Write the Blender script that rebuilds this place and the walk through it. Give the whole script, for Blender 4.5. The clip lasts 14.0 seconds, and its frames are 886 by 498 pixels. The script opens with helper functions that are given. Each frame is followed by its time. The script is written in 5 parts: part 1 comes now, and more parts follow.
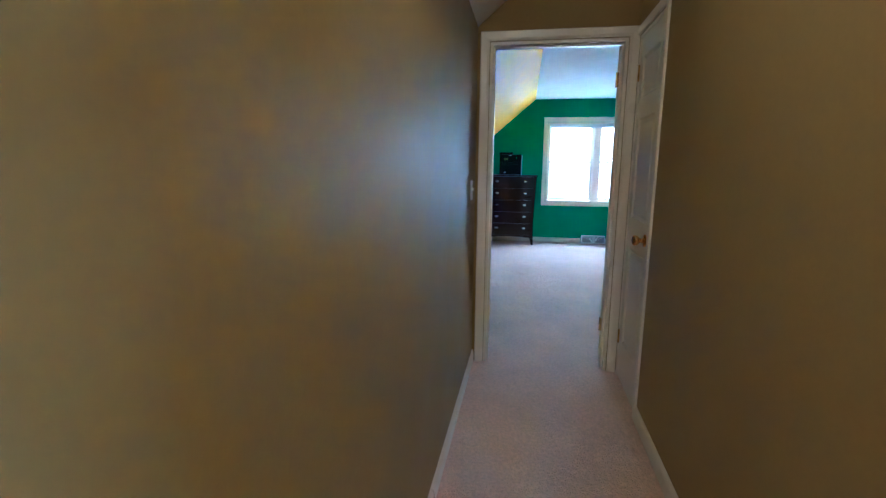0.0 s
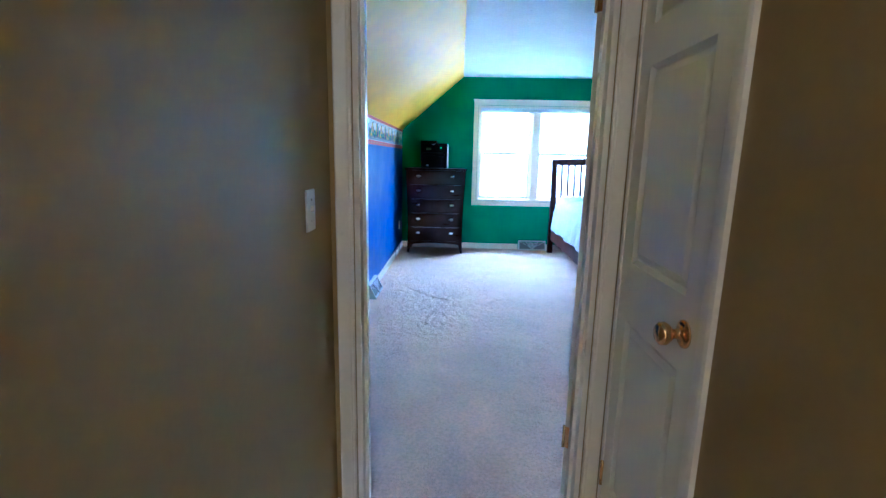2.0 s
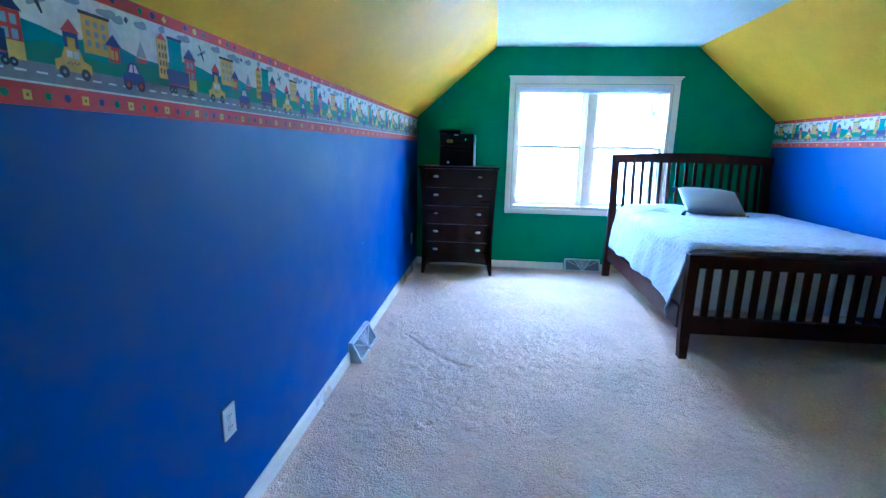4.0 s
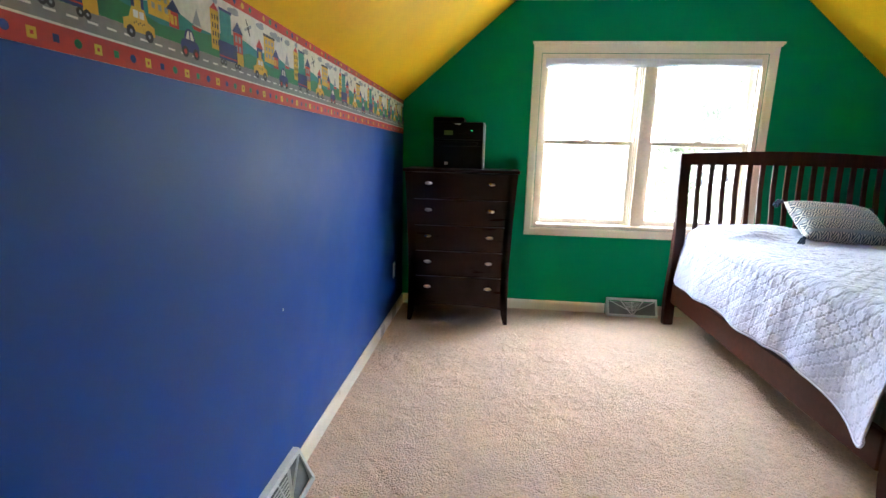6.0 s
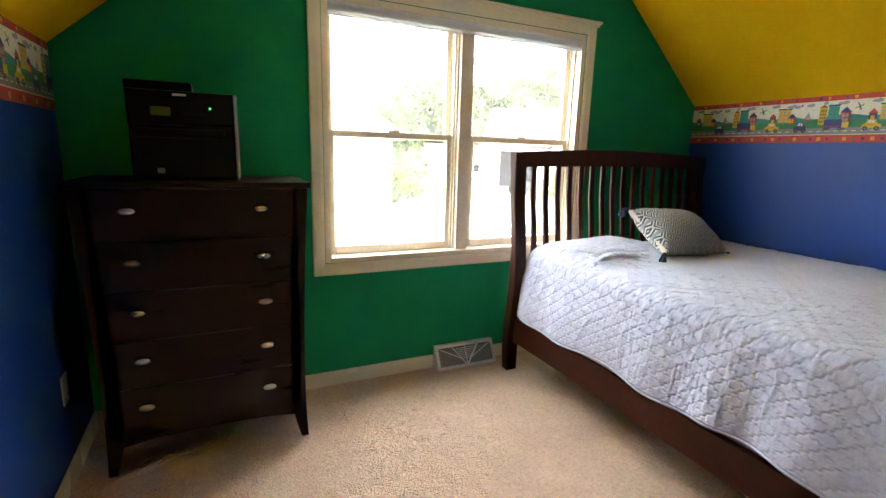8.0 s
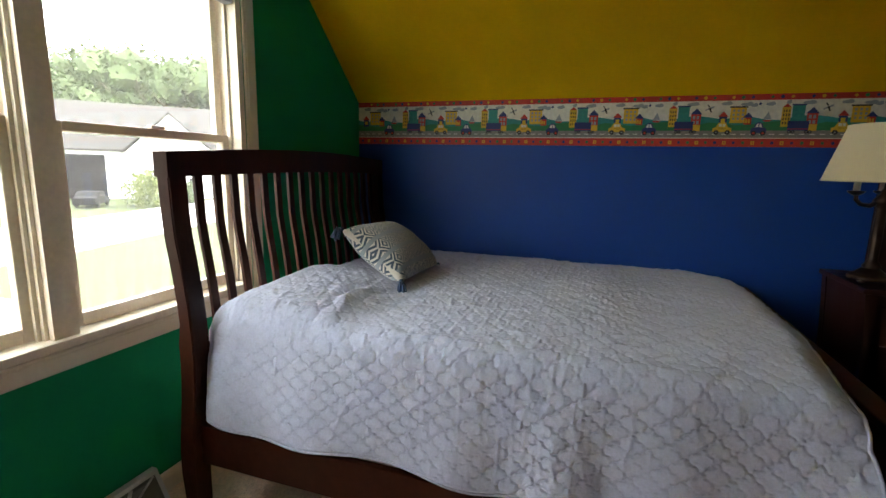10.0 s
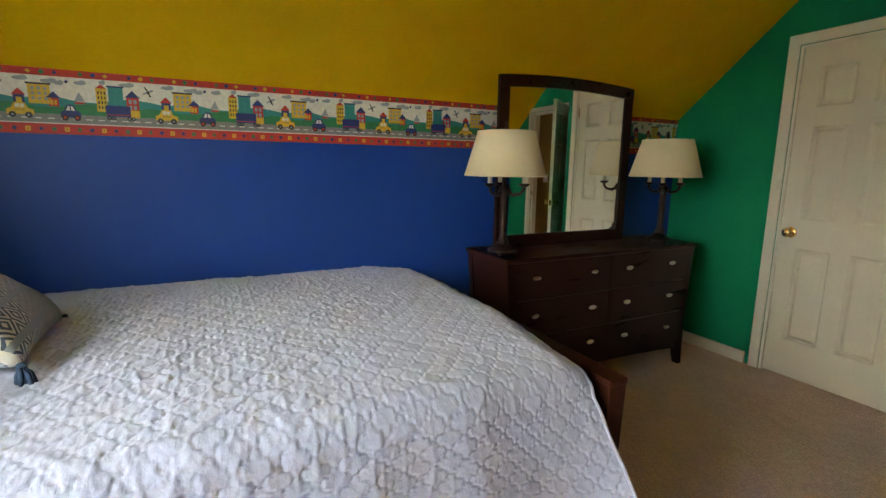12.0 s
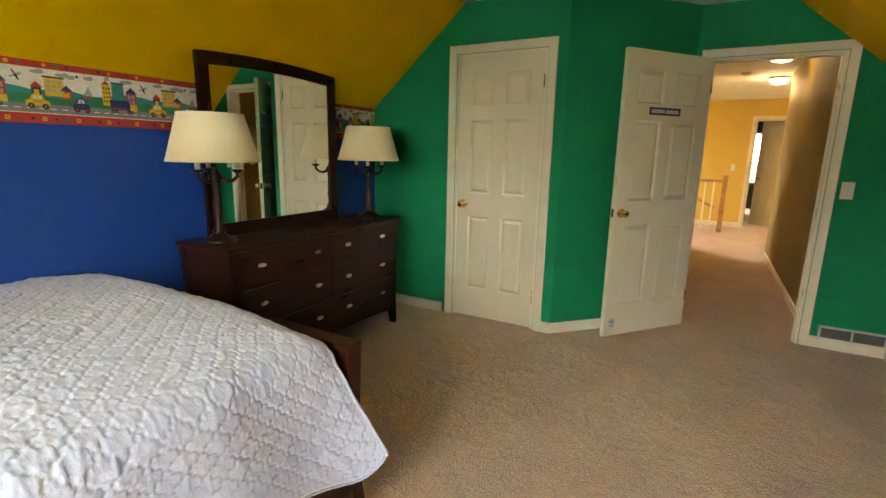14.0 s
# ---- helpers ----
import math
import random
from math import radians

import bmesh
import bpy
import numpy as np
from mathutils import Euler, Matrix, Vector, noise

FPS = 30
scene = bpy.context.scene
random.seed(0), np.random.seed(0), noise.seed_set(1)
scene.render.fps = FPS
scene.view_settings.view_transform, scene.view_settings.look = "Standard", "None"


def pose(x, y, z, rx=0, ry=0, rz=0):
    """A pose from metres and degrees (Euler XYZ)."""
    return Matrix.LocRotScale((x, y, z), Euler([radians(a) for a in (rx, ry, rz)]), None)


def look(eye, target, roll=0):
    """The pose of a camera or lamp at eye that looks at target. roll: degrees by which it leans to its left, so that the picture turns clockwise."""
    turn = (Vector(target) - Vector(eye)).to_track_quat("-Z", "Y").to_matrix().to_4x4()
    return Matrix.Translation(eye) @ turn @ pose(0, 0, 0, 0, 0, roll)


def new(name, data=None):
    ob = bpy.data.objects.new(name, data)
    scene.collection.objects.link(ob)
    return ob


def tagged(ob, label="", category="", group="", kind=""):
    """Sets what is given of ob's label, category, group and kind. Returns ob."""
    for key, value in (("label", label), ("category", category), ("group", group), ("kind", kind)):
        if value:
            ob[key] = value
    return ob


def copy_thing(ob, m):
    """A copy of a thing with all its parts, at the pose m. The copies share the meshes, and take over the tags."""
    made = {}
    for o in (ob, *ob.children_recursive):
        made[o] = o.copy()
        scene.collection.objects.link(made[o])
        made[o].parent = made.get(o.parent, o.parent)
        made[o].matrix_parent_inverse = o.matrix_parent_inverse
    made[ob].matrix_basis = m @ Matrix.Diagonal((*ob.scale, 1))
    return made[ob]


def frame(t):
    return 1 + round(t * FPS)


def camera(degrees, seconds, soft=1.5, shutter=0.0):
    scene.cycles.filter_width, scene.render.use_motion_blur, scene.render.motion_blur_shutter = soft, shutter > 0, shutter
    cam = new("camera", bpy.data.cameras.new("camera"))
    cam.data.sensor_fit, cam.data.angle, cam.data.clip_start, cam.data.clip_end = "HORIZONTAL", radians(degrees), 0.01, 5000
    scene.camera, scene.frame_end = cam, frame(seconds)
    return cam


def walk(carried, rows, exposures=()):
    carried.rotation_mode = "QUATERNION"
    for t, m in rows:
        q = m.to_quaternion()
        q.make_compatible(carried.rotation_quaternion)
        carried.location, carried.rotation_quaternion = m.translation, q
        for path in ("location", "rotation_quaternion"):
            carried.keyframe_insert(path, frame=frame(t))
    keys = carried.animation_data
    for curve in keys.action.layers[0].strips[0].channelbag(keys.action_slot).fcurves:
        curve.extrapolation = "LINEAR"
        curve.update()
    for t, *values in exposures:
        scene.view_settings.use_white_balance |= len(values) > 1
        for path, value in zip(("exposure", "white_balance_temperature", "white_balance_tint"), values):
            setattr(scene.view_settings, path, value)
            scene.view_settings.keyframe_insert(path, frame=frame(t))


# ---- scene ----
cam = camera(86.4, 14.0)
PATH = [
    (0, (0.623, -3.154, 1.312), (0.289, -1.213, 0.963), 0.5),
    (0.5, (0.602, -2.806, 1.303), (0.519, -0.838, 0.953), 1.1),
    (1, (0.587, -2.427, 1.322), (0.544, -0.46, 0.962), 1.2),
    (1.5, (0.673, -2.029, 1.319), (0.627, -0.065, 0.948), 0.9),
    (2, (0.723, -1.637, 1.322), (0.66, 0.325, 0.939), 1.2),
    (2.5, (0.706, -1.236, 1.339), (0.626, 0.722, 0.94), 1.2),
    (3, (0.764, -0.858, 1.367), (0.629, 1.094, 0.948), 0.9),
    (5.5, (0.666, 0.975, 1.332), (0.448, 2.918, 0.907), 1.3),
    (6, (0.61, 1.383, 1.274), (0.422, 3.335, 0.878), 1.4),
    (6.5, (0.549, 1.754, 1.286), (0.438, 3.708, 0.874), 1.4),
    (7, (0.528, 2.114, 1.294), (0.662, 4.066, 0.877), 1.4),
    (7.5, (0.512, 2.492, 1.313), (0.981, 4.389, 0.887), 1.7),
    (8, (0.475, 2.798, 1.306), (1.316, 4.567, 0.904), 1.7),
    (10.5, (0.953, 3.838, 1.29), (2.905, 4.112, 0.954), 1.2),
    (11, (1.096, 3.898, 1.296), (3.067, 3.802, 0.968), 1.1),
    (11.5, (1.179, 3.997, 1.305), (3.067, 3.426, 0.978), 1.3),
    (12, (1.13, 4.058, 1.313), (2.892, 3.175, 0.969), 0.8),
    (12.5, (0.976, 4.097, 1.333), (2.613, 3.01, 0.963), 0.9),
    (13, (0.935, 4.142, 1.327), (2.421, 2.86, 0.94), 1.1),
    (13.5, (1.006, 4.18, 1.335), (2.25, 2.666, 0.935), 1.3),
    (14, (1.088, 4.162, 1.341), (2.039, 2.45, 0.936), 1.2),
]
EXPOSURE = [(0.0, 4.1, 3850, 10), (1.5, 4.5, 3750, 10), (3.0, 4.35, 3300, 10), (5.5, 4.1, 5100, 16), (6.5, 3.85, 6300, 18), (8.0, 3.3, 6700, 18), (10.5, 2.1, 6700, 14), (11.0, 2.35, 6500, 14), (12.5, 3.3, 7100, 15), (14.0, 3.55, 7500, 13)]
walk(cam, [(t, look(eye, target, roll)) for t, eye, target, roll in PATH], EXPOSURE)

# ---- light and exposure ----
world = bpy.data.worlds.new("sky")
scene.world = world
world.use_nodes = True
wn = world.node_tree.nodes
sky = wn.new("ShaderNodeTexSky")
sky.sky_type = "NISHITA"
sky.sun_disc = False
sky.sun_elevation = radians(48)
sky.sun_rotation = radians(200)
sky.dust_density = 6.0
sky.air_density = 1.0
sky.ozone_density = 0.6
haze = wn.new("ShaderNodeMixRGB")
haze.inputs[0].default_value = 0.8
haze.inputs[2].default_value = (36.0, 36.6, 37.4, 1)
world.node_tree.links.new(sky.outputs[0], haze.inputs[1])
world.node_tree.links.new(haze.outputs[0], wn["Background"].inputs[0])
wn["Background"].inputs[1].default_value = 0.15

sun_data = bpy.data.lights.new("sun", "SUN")
sun_data.energy, sun_data.angle, sun_data.color = 1.0, radians(14), (1.0, 0.96, 0.9)
sun = new("sun", sun_data)
sun.matrix_world = look((6, -20, 25), (0, 0, 0))

# ---- materials ----
def mat(name, base, rough=0.6, metal=0.0, var=0.12, scale=4.0, fine=60.0, bump=0.1, bump_scale=80.0, spec=0.5, stretch=(1, 1, 1), var2=0.06, dist=0.002, sheen=0.0):
    m = bpy.data.materials.new(name)
    m.use_nodes = True
    nt = m.node_tree
    n, l = nt.nodes, nt.links
    p = n["Principled BSDF"]
    p.inputs["Roughness"].default_value = rough
    p.inputs["Metallic"].default_value = metal
    p.inputs["Specular IOR Level"].default_value = spec
    if sheen:
        p.inputs["Sheen Weight"].default_value = sheen
    tc = n.new("ShaderNodeTexCoord")
    mp = n.new("ShaderNodeMapping")
    mp.inputs["Scale"].default_value = stretch
    l.new(tc.outputs["Object"], mp.inputs[0])
    n1 = n.new("ShaderNodeTexNoise")
    n1.inputs["Scale"].default_value, n1.inputs["Detail"].default_value = scale, 4
    n2 = n.new("ShaderNodeTexNoise")
    n2.inputs["Scale"].default_value, n2.inputs["Detail"].default_value = fine, 3
    l.new(mp.outputs[0], n1.inputs[0])
    l.new(mp.outputs[0], n2.inputs[0])
    h1 = n.new("ShaderNodeMapRange")
    h1.inputs[1].default_value, h1.inputs[2].default_value = 0.3, 0.7
    h1.inputs[3].default_value, h1.inputs[4].default_value = 1 - var, 1 + var
    l.new(n1.outputs[0], h1.inputs[0])
    h2 = n.new("ShaderNodeMapRange")
    h2.inputs[1].default_value, h2.inputs[2].default_value = 0.3, 0.7
    h2.inputs[3].default_value, h2.inputs[4].default_value = 1 - var2, 1 + var2
    l.new(n2.outputs[0], h2.inputs[0])
    mu = n.new("ShaderNodeMath")
    mu.operation = "MULTIPLY"
    l.new(h1.outputs[0], mu.inputs[0])
    l.new(h2.outputs[0], mu.inputs[1])
    sc = n.new("ShaderNodeVectorMath")
    sc.operation = "SCALE"
    sc.inputs[0].default_value = base
    l.new(mu.outputs[0], sc.inputs["Scale"])
    l.new(sc.outputs[0], p.inputs["Base Color"])
    rr = n.new("ShaderNodeMapRange")
    rr.inputs[1].default_value, rr.inputs[2].default_value = 0.3, 0.7
    rr.inputs[3].default_value, rr.inputs[4].default_value = max(0.02, rough - 0.06), min(1, rough + 0.06)
    l.new(n1.outputs[0], rr.inputs[0])
    l.new(rr.outputs[0], p.inputs["Roughness"])
    if bump:
        n3 = n.new("ShaderNodeTexNoise")
        n3.inputs["Scale"].default_value, n3.inputs["Detail"].default_value = bump_scale, 3
        l.new(mp.outputs[0], n3.inputs[0])
        b = n.new("ShaderNodeBump")
        b.inputs["Strength"].default_value, b.inputs["Distance"].default_value = bump, dist
        l.new(n3.outputs[0], b.inputs["Height"])
        l.new(b.outputs[0], p.inputs["Normal"])
    return m


def glow(name, col, strength):
    m = bpy.data.materials.new(name)
    m.use_nodes = True
    p = m.node_tree.nodes["Principled BSDF"]
    p.inputs["Base Color"].default_value = (*col, 1)
    p.inputs["Emission Color"].default_value = (*col, 1)
    p.inputs["Emission Strength"].default_value = strength
    return m


GREEN = mat("green_wall_paint", (0.0015, 0.262, 0.112), 0.6, spec=0.09, var2=0.02, var=0.05, bump=0.2, bump_scale=220, dist=0.001)
BLUE = mat("blue_wall_paint", (0.009, 0.062, 0.285), 0.5, spec=0.36, var2=0.02, var=0.06, bump=0.2, bump_scale=220, dist=0.001)
YELLOW = mat("yellow_slope_paint", (0.88, 0.52, 0.002), 0.6, spec=0.12, var2=0.02, var=0.05, bump=0.25, bump_scale=220, dist=0.001)
CEIL = mat("white_textured_ceiling", (0.80, 0.80, 0.78), 0.85, var=0.03, bump=0.5, bump_scale=90, dist=0.004)
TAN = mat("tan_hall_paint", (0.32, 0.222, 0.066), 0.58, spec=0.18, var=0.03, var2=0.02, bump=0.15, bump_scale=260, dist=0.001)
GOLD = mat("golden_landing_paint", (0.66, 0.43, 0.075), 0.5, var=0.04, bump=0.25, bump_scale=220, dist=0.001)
TRIM = mat("white_trim_paint", (0.80, 0.72, 0.57), 0.32, var=0.02, var2=0.02, bump=0.06, bump_scale=60)
DOORW = mat("cream_door_paint", (0.76, 0.69, 0.52), 0.36, var=0.015, var2=0.015, bump=0.2, bump_scale=140, stretch=(1, 1, 0.12), dist=0.0008)
VINYL = mat("white_window_vinyl", (0.80, 0.71, 0.57), 0.35, var=0.03, bump=0)
SHADE_W = mat("white_blind_fabric", (0.82, 0.82, 0.85), 0.6, var=0.02, bump=0.05)
blind_nodes, blind_links = SHADE_W.node_tree.nodes, SHADE_W.node_tree.links
blind_glow = blind_nodes.new("ShaderNodeBsdfTranslucent")
blind_glow.inputs[0].default_value = (0.80, 0.80, 0.84, 1)
blind_mix = blind_nodes.new("ShaderNodeMixShader")
blind_mix.inputs[0].default_value = 0.7
blind_links.new(blind_nodes["Principled BSDF"].outputs[0], blind_mix.inputs[1])
blind_links.new(blind_glow.outputs[0], blind_mix.inputs[2])
blind_links.new(blind_mix.outputs[0], blind_nodes["Material Output"].inputs[0])
ESPRESSO = mat("espresso_stained_wood", (0.020, 0.0066, 0.004), 0.36, spec=0.16, var=0.16, scale=3, fine=40, bump=0.12, bump_scale=60, stretch=(6, 6, 0.8), var2=0.1, dist=0.0004)
ESPRESSO_H = mat("espresso_wood_level_grain", (0.020, 0.0066, 0.004), 0.32, spec=0.18, var=0.16, scale=3, fine=40, bump=0.12, bump_scale=60, stretch=(0.8, 6, 6), var2=0.1, dist=0.0004)
CHERRY = mat("dark_cherry_wood", (0.036, 0.0095, 0.004), 0.42, spec=0.16, var=0.35, scale=3, fine=30, bump=0.1, bump_scale=50, stretch=(6, 1, 1), var2=0.2, dist=0.0006)
NICKEL = mat("brushed_nickel", (0.62, 0.58, 0.53), 0.28, 1.0, var=0.05, bump=0)
BRASS = mat("polished_brass", (0.78, 0.52, 0.18), 0.16, 1.0, var=0.08, bump=0)
BRONZE = mat("aged_bronze_metal", (0.045, 0.026, 0.016), 0.36, 0.7, var=0.4, scale=20, bump=0.2, bump_scale=120)
CANDLE = mat("cream_candle_sleeve", (0.60, 0.50, 0.34), 0.5, var=0.04, bump=0)
LINEN = mat("cream_lampshade_linen", (0.80, 0.68, 0.42), 0.85, var=0.02, var2=0.02, fine=300, bump=0.12, bump_scale=300, dist=0.0006)
BLACKP = mat("black_printer_plastic", (0.003, 0.003, 0.0035), 0.4, spec=0.1, var=0.1, bump=0.1, bump_scale=400, dist=0.0003)
DARKP = mat("dark_grey_plastic", (0.005, 0.005, 0.006), 0.5, spec=0.1, var=0.1, bump=0)
SILVERP = mat("silver_grey_plastic", (0.45, 0.46, 0.48), 0.35, var=0.05, bump=0)
DISPLAY = mat("olive_display", (0.10, 0.11, 0.03), 0.2, var=0.02, bump=0)
LED = glow("green_status_light", (0.05, 1.0, 0.25), 0.14)
PLATE = mat("ivory_switch_plastic", (0.72, 0.68, 0.6), 0.35, var=0.02, bump=0)
VENTM = mat("white_painted_register", (0.6, 0.6, 0.58), 0.4, var=0.05, bump=0)
VENTD = mat("dark_recess_shade", (0.05, 0.05, 0.052), 0.7, var=0.1, bump=0)
VENTG = mat("grey_damper_and_louvre_shade", (0.16, 0.165, 0.16), 0.5, var=0.1, bump=0)
OAK = mat("honey_oak", (0.42, 0.2, 0.06), 0.4, var=0.25, scale=5, fine=40, bump=0.1, stretch=(1, 1, 6))
SIGN = mat("black_sign_plastic", (0.012, 0.014, 0.018), 0.4, var=0.05, bump=0)
SIGNW = mat("white_sign_letters", (0.6, 0.6, 0.6), 0.5, var=0.02, bump=0)
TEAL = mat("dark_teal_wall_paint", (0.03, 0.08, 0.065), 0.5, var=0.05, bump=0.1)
MATTRESS = mat("white_mattress_ticking", (0.7, 0.7, 0.7), 0.8, var=0.04, bump=0.1)
TASSEL = mat("slate_blue_yarn", (0.03, 0.06, 0.105), 0.9, var=0.3, scale=60, fine=200, bump=0.4, bump_scale=300)
CREAM = mat("cream_cotton", (0.62, 0.56, 0.45), 0.9, var=0.06, bump=0.3, bump_scale=300)

mirror_mat = bpy.data.materials.new("mirror_silver")
mirror_mat.use_nodes = True
mp_ = mirror_mat.node_tree.nodes["Principled BSDF"]
mp_.inputs["Base Color"].default_value = (0.86, 0.88, 0.86, 1)
mp_.inputs["Metallic"].default_value, mp_.inputs["Roughness"].default_value = 1.0, 0.01

glass_mat = bpy.data.materials.new("tinted_window_glass")
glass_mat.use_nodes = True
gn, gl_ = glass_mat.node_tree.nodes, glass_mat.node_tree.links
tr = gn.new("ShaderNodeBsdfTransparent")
# grey tint added to hold down the bright view outside
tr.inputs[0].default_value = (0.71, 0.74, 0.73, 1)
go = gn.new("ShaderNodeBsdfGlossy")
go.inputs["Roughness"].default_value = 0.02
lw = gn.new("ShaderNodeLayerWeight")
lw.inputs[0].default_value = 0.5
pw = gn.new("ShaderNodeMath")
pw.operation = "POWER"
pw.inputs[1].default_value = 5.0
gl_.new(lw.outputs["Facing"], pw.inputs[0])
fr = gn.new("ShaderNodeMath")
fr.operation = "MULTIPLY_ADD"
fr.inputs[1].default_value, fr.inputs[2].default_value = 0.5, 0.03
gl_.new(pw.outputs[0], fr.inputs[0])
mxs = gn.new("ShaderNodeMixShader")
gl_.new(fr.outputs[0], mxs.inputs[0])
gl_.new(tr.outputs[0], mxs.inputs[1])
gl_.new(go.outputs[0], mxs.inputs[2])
# translucent veil added over the panes to haze the view outside
haze_veil = gn.new("ShaderNodeBsdfTranslucent")
haze_veil.inputs[0].default_value = (0.9, 0.9, 0.88, 1)
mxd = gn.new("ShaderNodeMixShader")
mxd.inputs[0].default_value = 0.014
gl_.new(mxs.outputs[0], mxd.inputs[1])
gl_.new(haze_veil.outputs[0], mxd.inputs[2])
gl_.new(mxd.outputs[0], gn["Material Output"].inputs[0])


def carpet_material():
    m = mat("beige_cut_pile_carpet", (0.76, 0.54, 0.396), 0.95, var=0.08, scale=2.6, fine=70, bump=0, var2=0.12, spec=0.1, sheen=0.15)
    n, l = m.node_tree.nodes, m.node_tree.links
    p = n["Principled BSDF"]
    tc = n.new("ShaderNodeTexCoord")
    a = n.new("ShaderNodeTexNoise")
    a.inputs["Scale"].default_value, a.inputs["Detail"].default_value, a.inputs["Roughness"].default_value = 42, 6, 0.7
    v = n.new("ShaderNodeTexVoronoi")
    v.inputs["Scale"].default_value = 130
    c = n.new("ShaderNodeTexNoise")
    c.inputs["Scale"].default_value, c.inputs["Detail"].default_value = 7, 3
    for q in (a, v, c):
        l.new(tc.outputs["Object"], q.inputs["Vector"])
    s1 = n.new("ShaderNodeMath")
    s1.operation = "MULTIPLY_ADD"
    s1.inputs[1].default_value = -0.5
    l.new(v.outputs["Distance"], s1.inputs[0])
    l.new(a.outputs[0], s1.inputs[2])
    s2 = n.new("ShaderNodeMath")
    s2.operation = "MULTIPLY_ADD"
    s2.inputs[1].default_value = 1.2
    l.new(c.outputs[0], s2.inputs[0])
    l.new(s1.outputs[0], s2.inputs[2])
    b = n.new("ShaderNodeBump")
    b.inputs["Strength"].default_value, b.inputs["Distance"].default_value = 1.0, 0.016
    l.new(s2.outputs[0], b.inputs["Height"])
    l.new(b.outputs[0], p.inputs["Normal"])
    return m


CARPET = carpet_material()
FLAT = {}


def print_ink(name, col):
    if name not in FLAT:
        FLAT[name] = mat("printed_" + name, col, 0.6, var=0.06, scale=30, bump=0.1, bump_scale=250, dist=0.0003)
    return FLAT[name]


# ---- mesh helpers ----
def bx(bm, x0, x1, y0, y1, z0, z1, bev=0.0, seg=2, mi=0):
    r = bmesh.ops.create_cube(bm, size=1, matrix=Matrix.Translation(((x0 + x1) / 2, (y0 + y1) / 2, (z0 + z1) / 2)) @ Matrix.Diagonal((abs(x1 - x0), abs(y1 - y0), abs(z1 - z0), 1)))
    vs = r["verts"]
    fs = set(f for v in vs for f in v.link_faces)
    for f in fs:
        f.material_index = mi
    if bev:
        es = list(set(e for v in vs for e in v.link_edges))
        bmesh.ops.bevel(bm, geom=es, offset=bev, segments=seg, affect="EDGES", profile=0.6)
    return bm


def prism(bm, pts, axis, a, b, mi=0):
    """Polygon pts swept along an axis; pts are the two other coordinates in x, y, z order."""
    def place(p, w):
        return {"x": (w, p[0], p[1]), "y": (p[0], w, p[1]), "z": (p[0], p[1], w)}[axis]
    va = [bm.verts.new(place(p, a)) for p in pts]
    vb = [bm.verts.new(place(p, b)) for p in pts]
    fs = [bm.faces.new(va), bm.faces.new(vb[::-1])]
    for i in range(len(pts)):
        j = (i + 1) % len(pts)
        fs.append(bm.faces.new((va[j], va[i], vb[i], vb[j])))
    for f in fs:
        f.material_index = mi
    bmesh.ops.recalc_face_normals(bm, faces=fs)
    return fs


def lathe(bm, prof, n=20, c=(0, 0, 0), m=None, mi=0):
    m = m or Matrix.Identity(4)
    rings = []
    for r, z in prof:
        rings.append([bm.verts.new(m @ Vector((c[0] + r * math.cos(2 * math.pi * k / n), c[1] + r * math.sin(2 * math.pi * k / n), c[2] + z))) for k in range(n)])
    fs = []
    for a, b in zip(rings, rings[1:]):
        for k in range(n):
            j = (k + 1) % n
            fs.append(bm.faces.new((a[k], a[j], b[j], b[k])))
    fs += [bm.faces.new(rings[0][::-1]), bm.faces.new(rings[-1])]
    for f in fs:
        f.smooth, f.material_index = True, mi
    return fs


def tube(bm, pts, rad, n=10, mi=0):
    rings = []
    pts = [Vector(p) for p in pts]
    for i, p in enumerate(pts):
        d = (pts[min(i + 1, len(pts) - 1)] - pts[max(i - 1, 0)]).normalized()
        s = d.cross(Vector((0.13, 0.37, 0.92))).normalized()
        u = d.cross(s)
        r = rad[i] if isinstance(rad, (list, tuple)) else rad
        rings.append([bm.verts.new(p + r * (math.cos(2 * math.pi * k / n) * s + math.sin(2 * math.pi * k / n) * u)) for k in range(n)])
    fs = []
    for a, b in zip(rings, rings[1:]):
        for k in range(n):
            j = (k + 1) % n
            fs.append(bm.faces.new((a[k], a[j], b[j], b[k])))
    fs += [bm.faces.new(rings[0][::-1]), bm.faces.new(rings[-1])]
    for f in fs:
        f.smooth, f.material_index = True, mi
    bmesh.ops.recalc_face_normals(bm, faces=fs)


def mesh_of(name, bm, mats):
    me = bpy.data.meshes.new(name)
    bm.normal_update()
    bm.to_mesh(me)
    bm.free()
    for m in mats if isinstance(mats, (list, tuple)) else [mats]:
        me.materials.append(m)
    return me


def part(name, bm, material, parent, label=""):
    ob = new(name, mesh_of(name, bm, material))
    ob.parent = parent
    if label:
        tagged(ob, label)
    return ob


def single(name, bm, material, label, category, kind="", group=""):
    return tagged(new(name, mesh_of(name, bm, material)), label, category, group, kind)


def thing(name, label, category, at=(0, 0, 0), kind="", group=""):
    ob = new(name)
    ob.location = at
    ob.empty_display_size = 0.1
    return tagged(ob, label, category, group, kind)


def structure(name, bm, material, label, category="wall"):
    return single(name, bm, material, label, category, "structure")


def fresh():
    return bmesh.new()


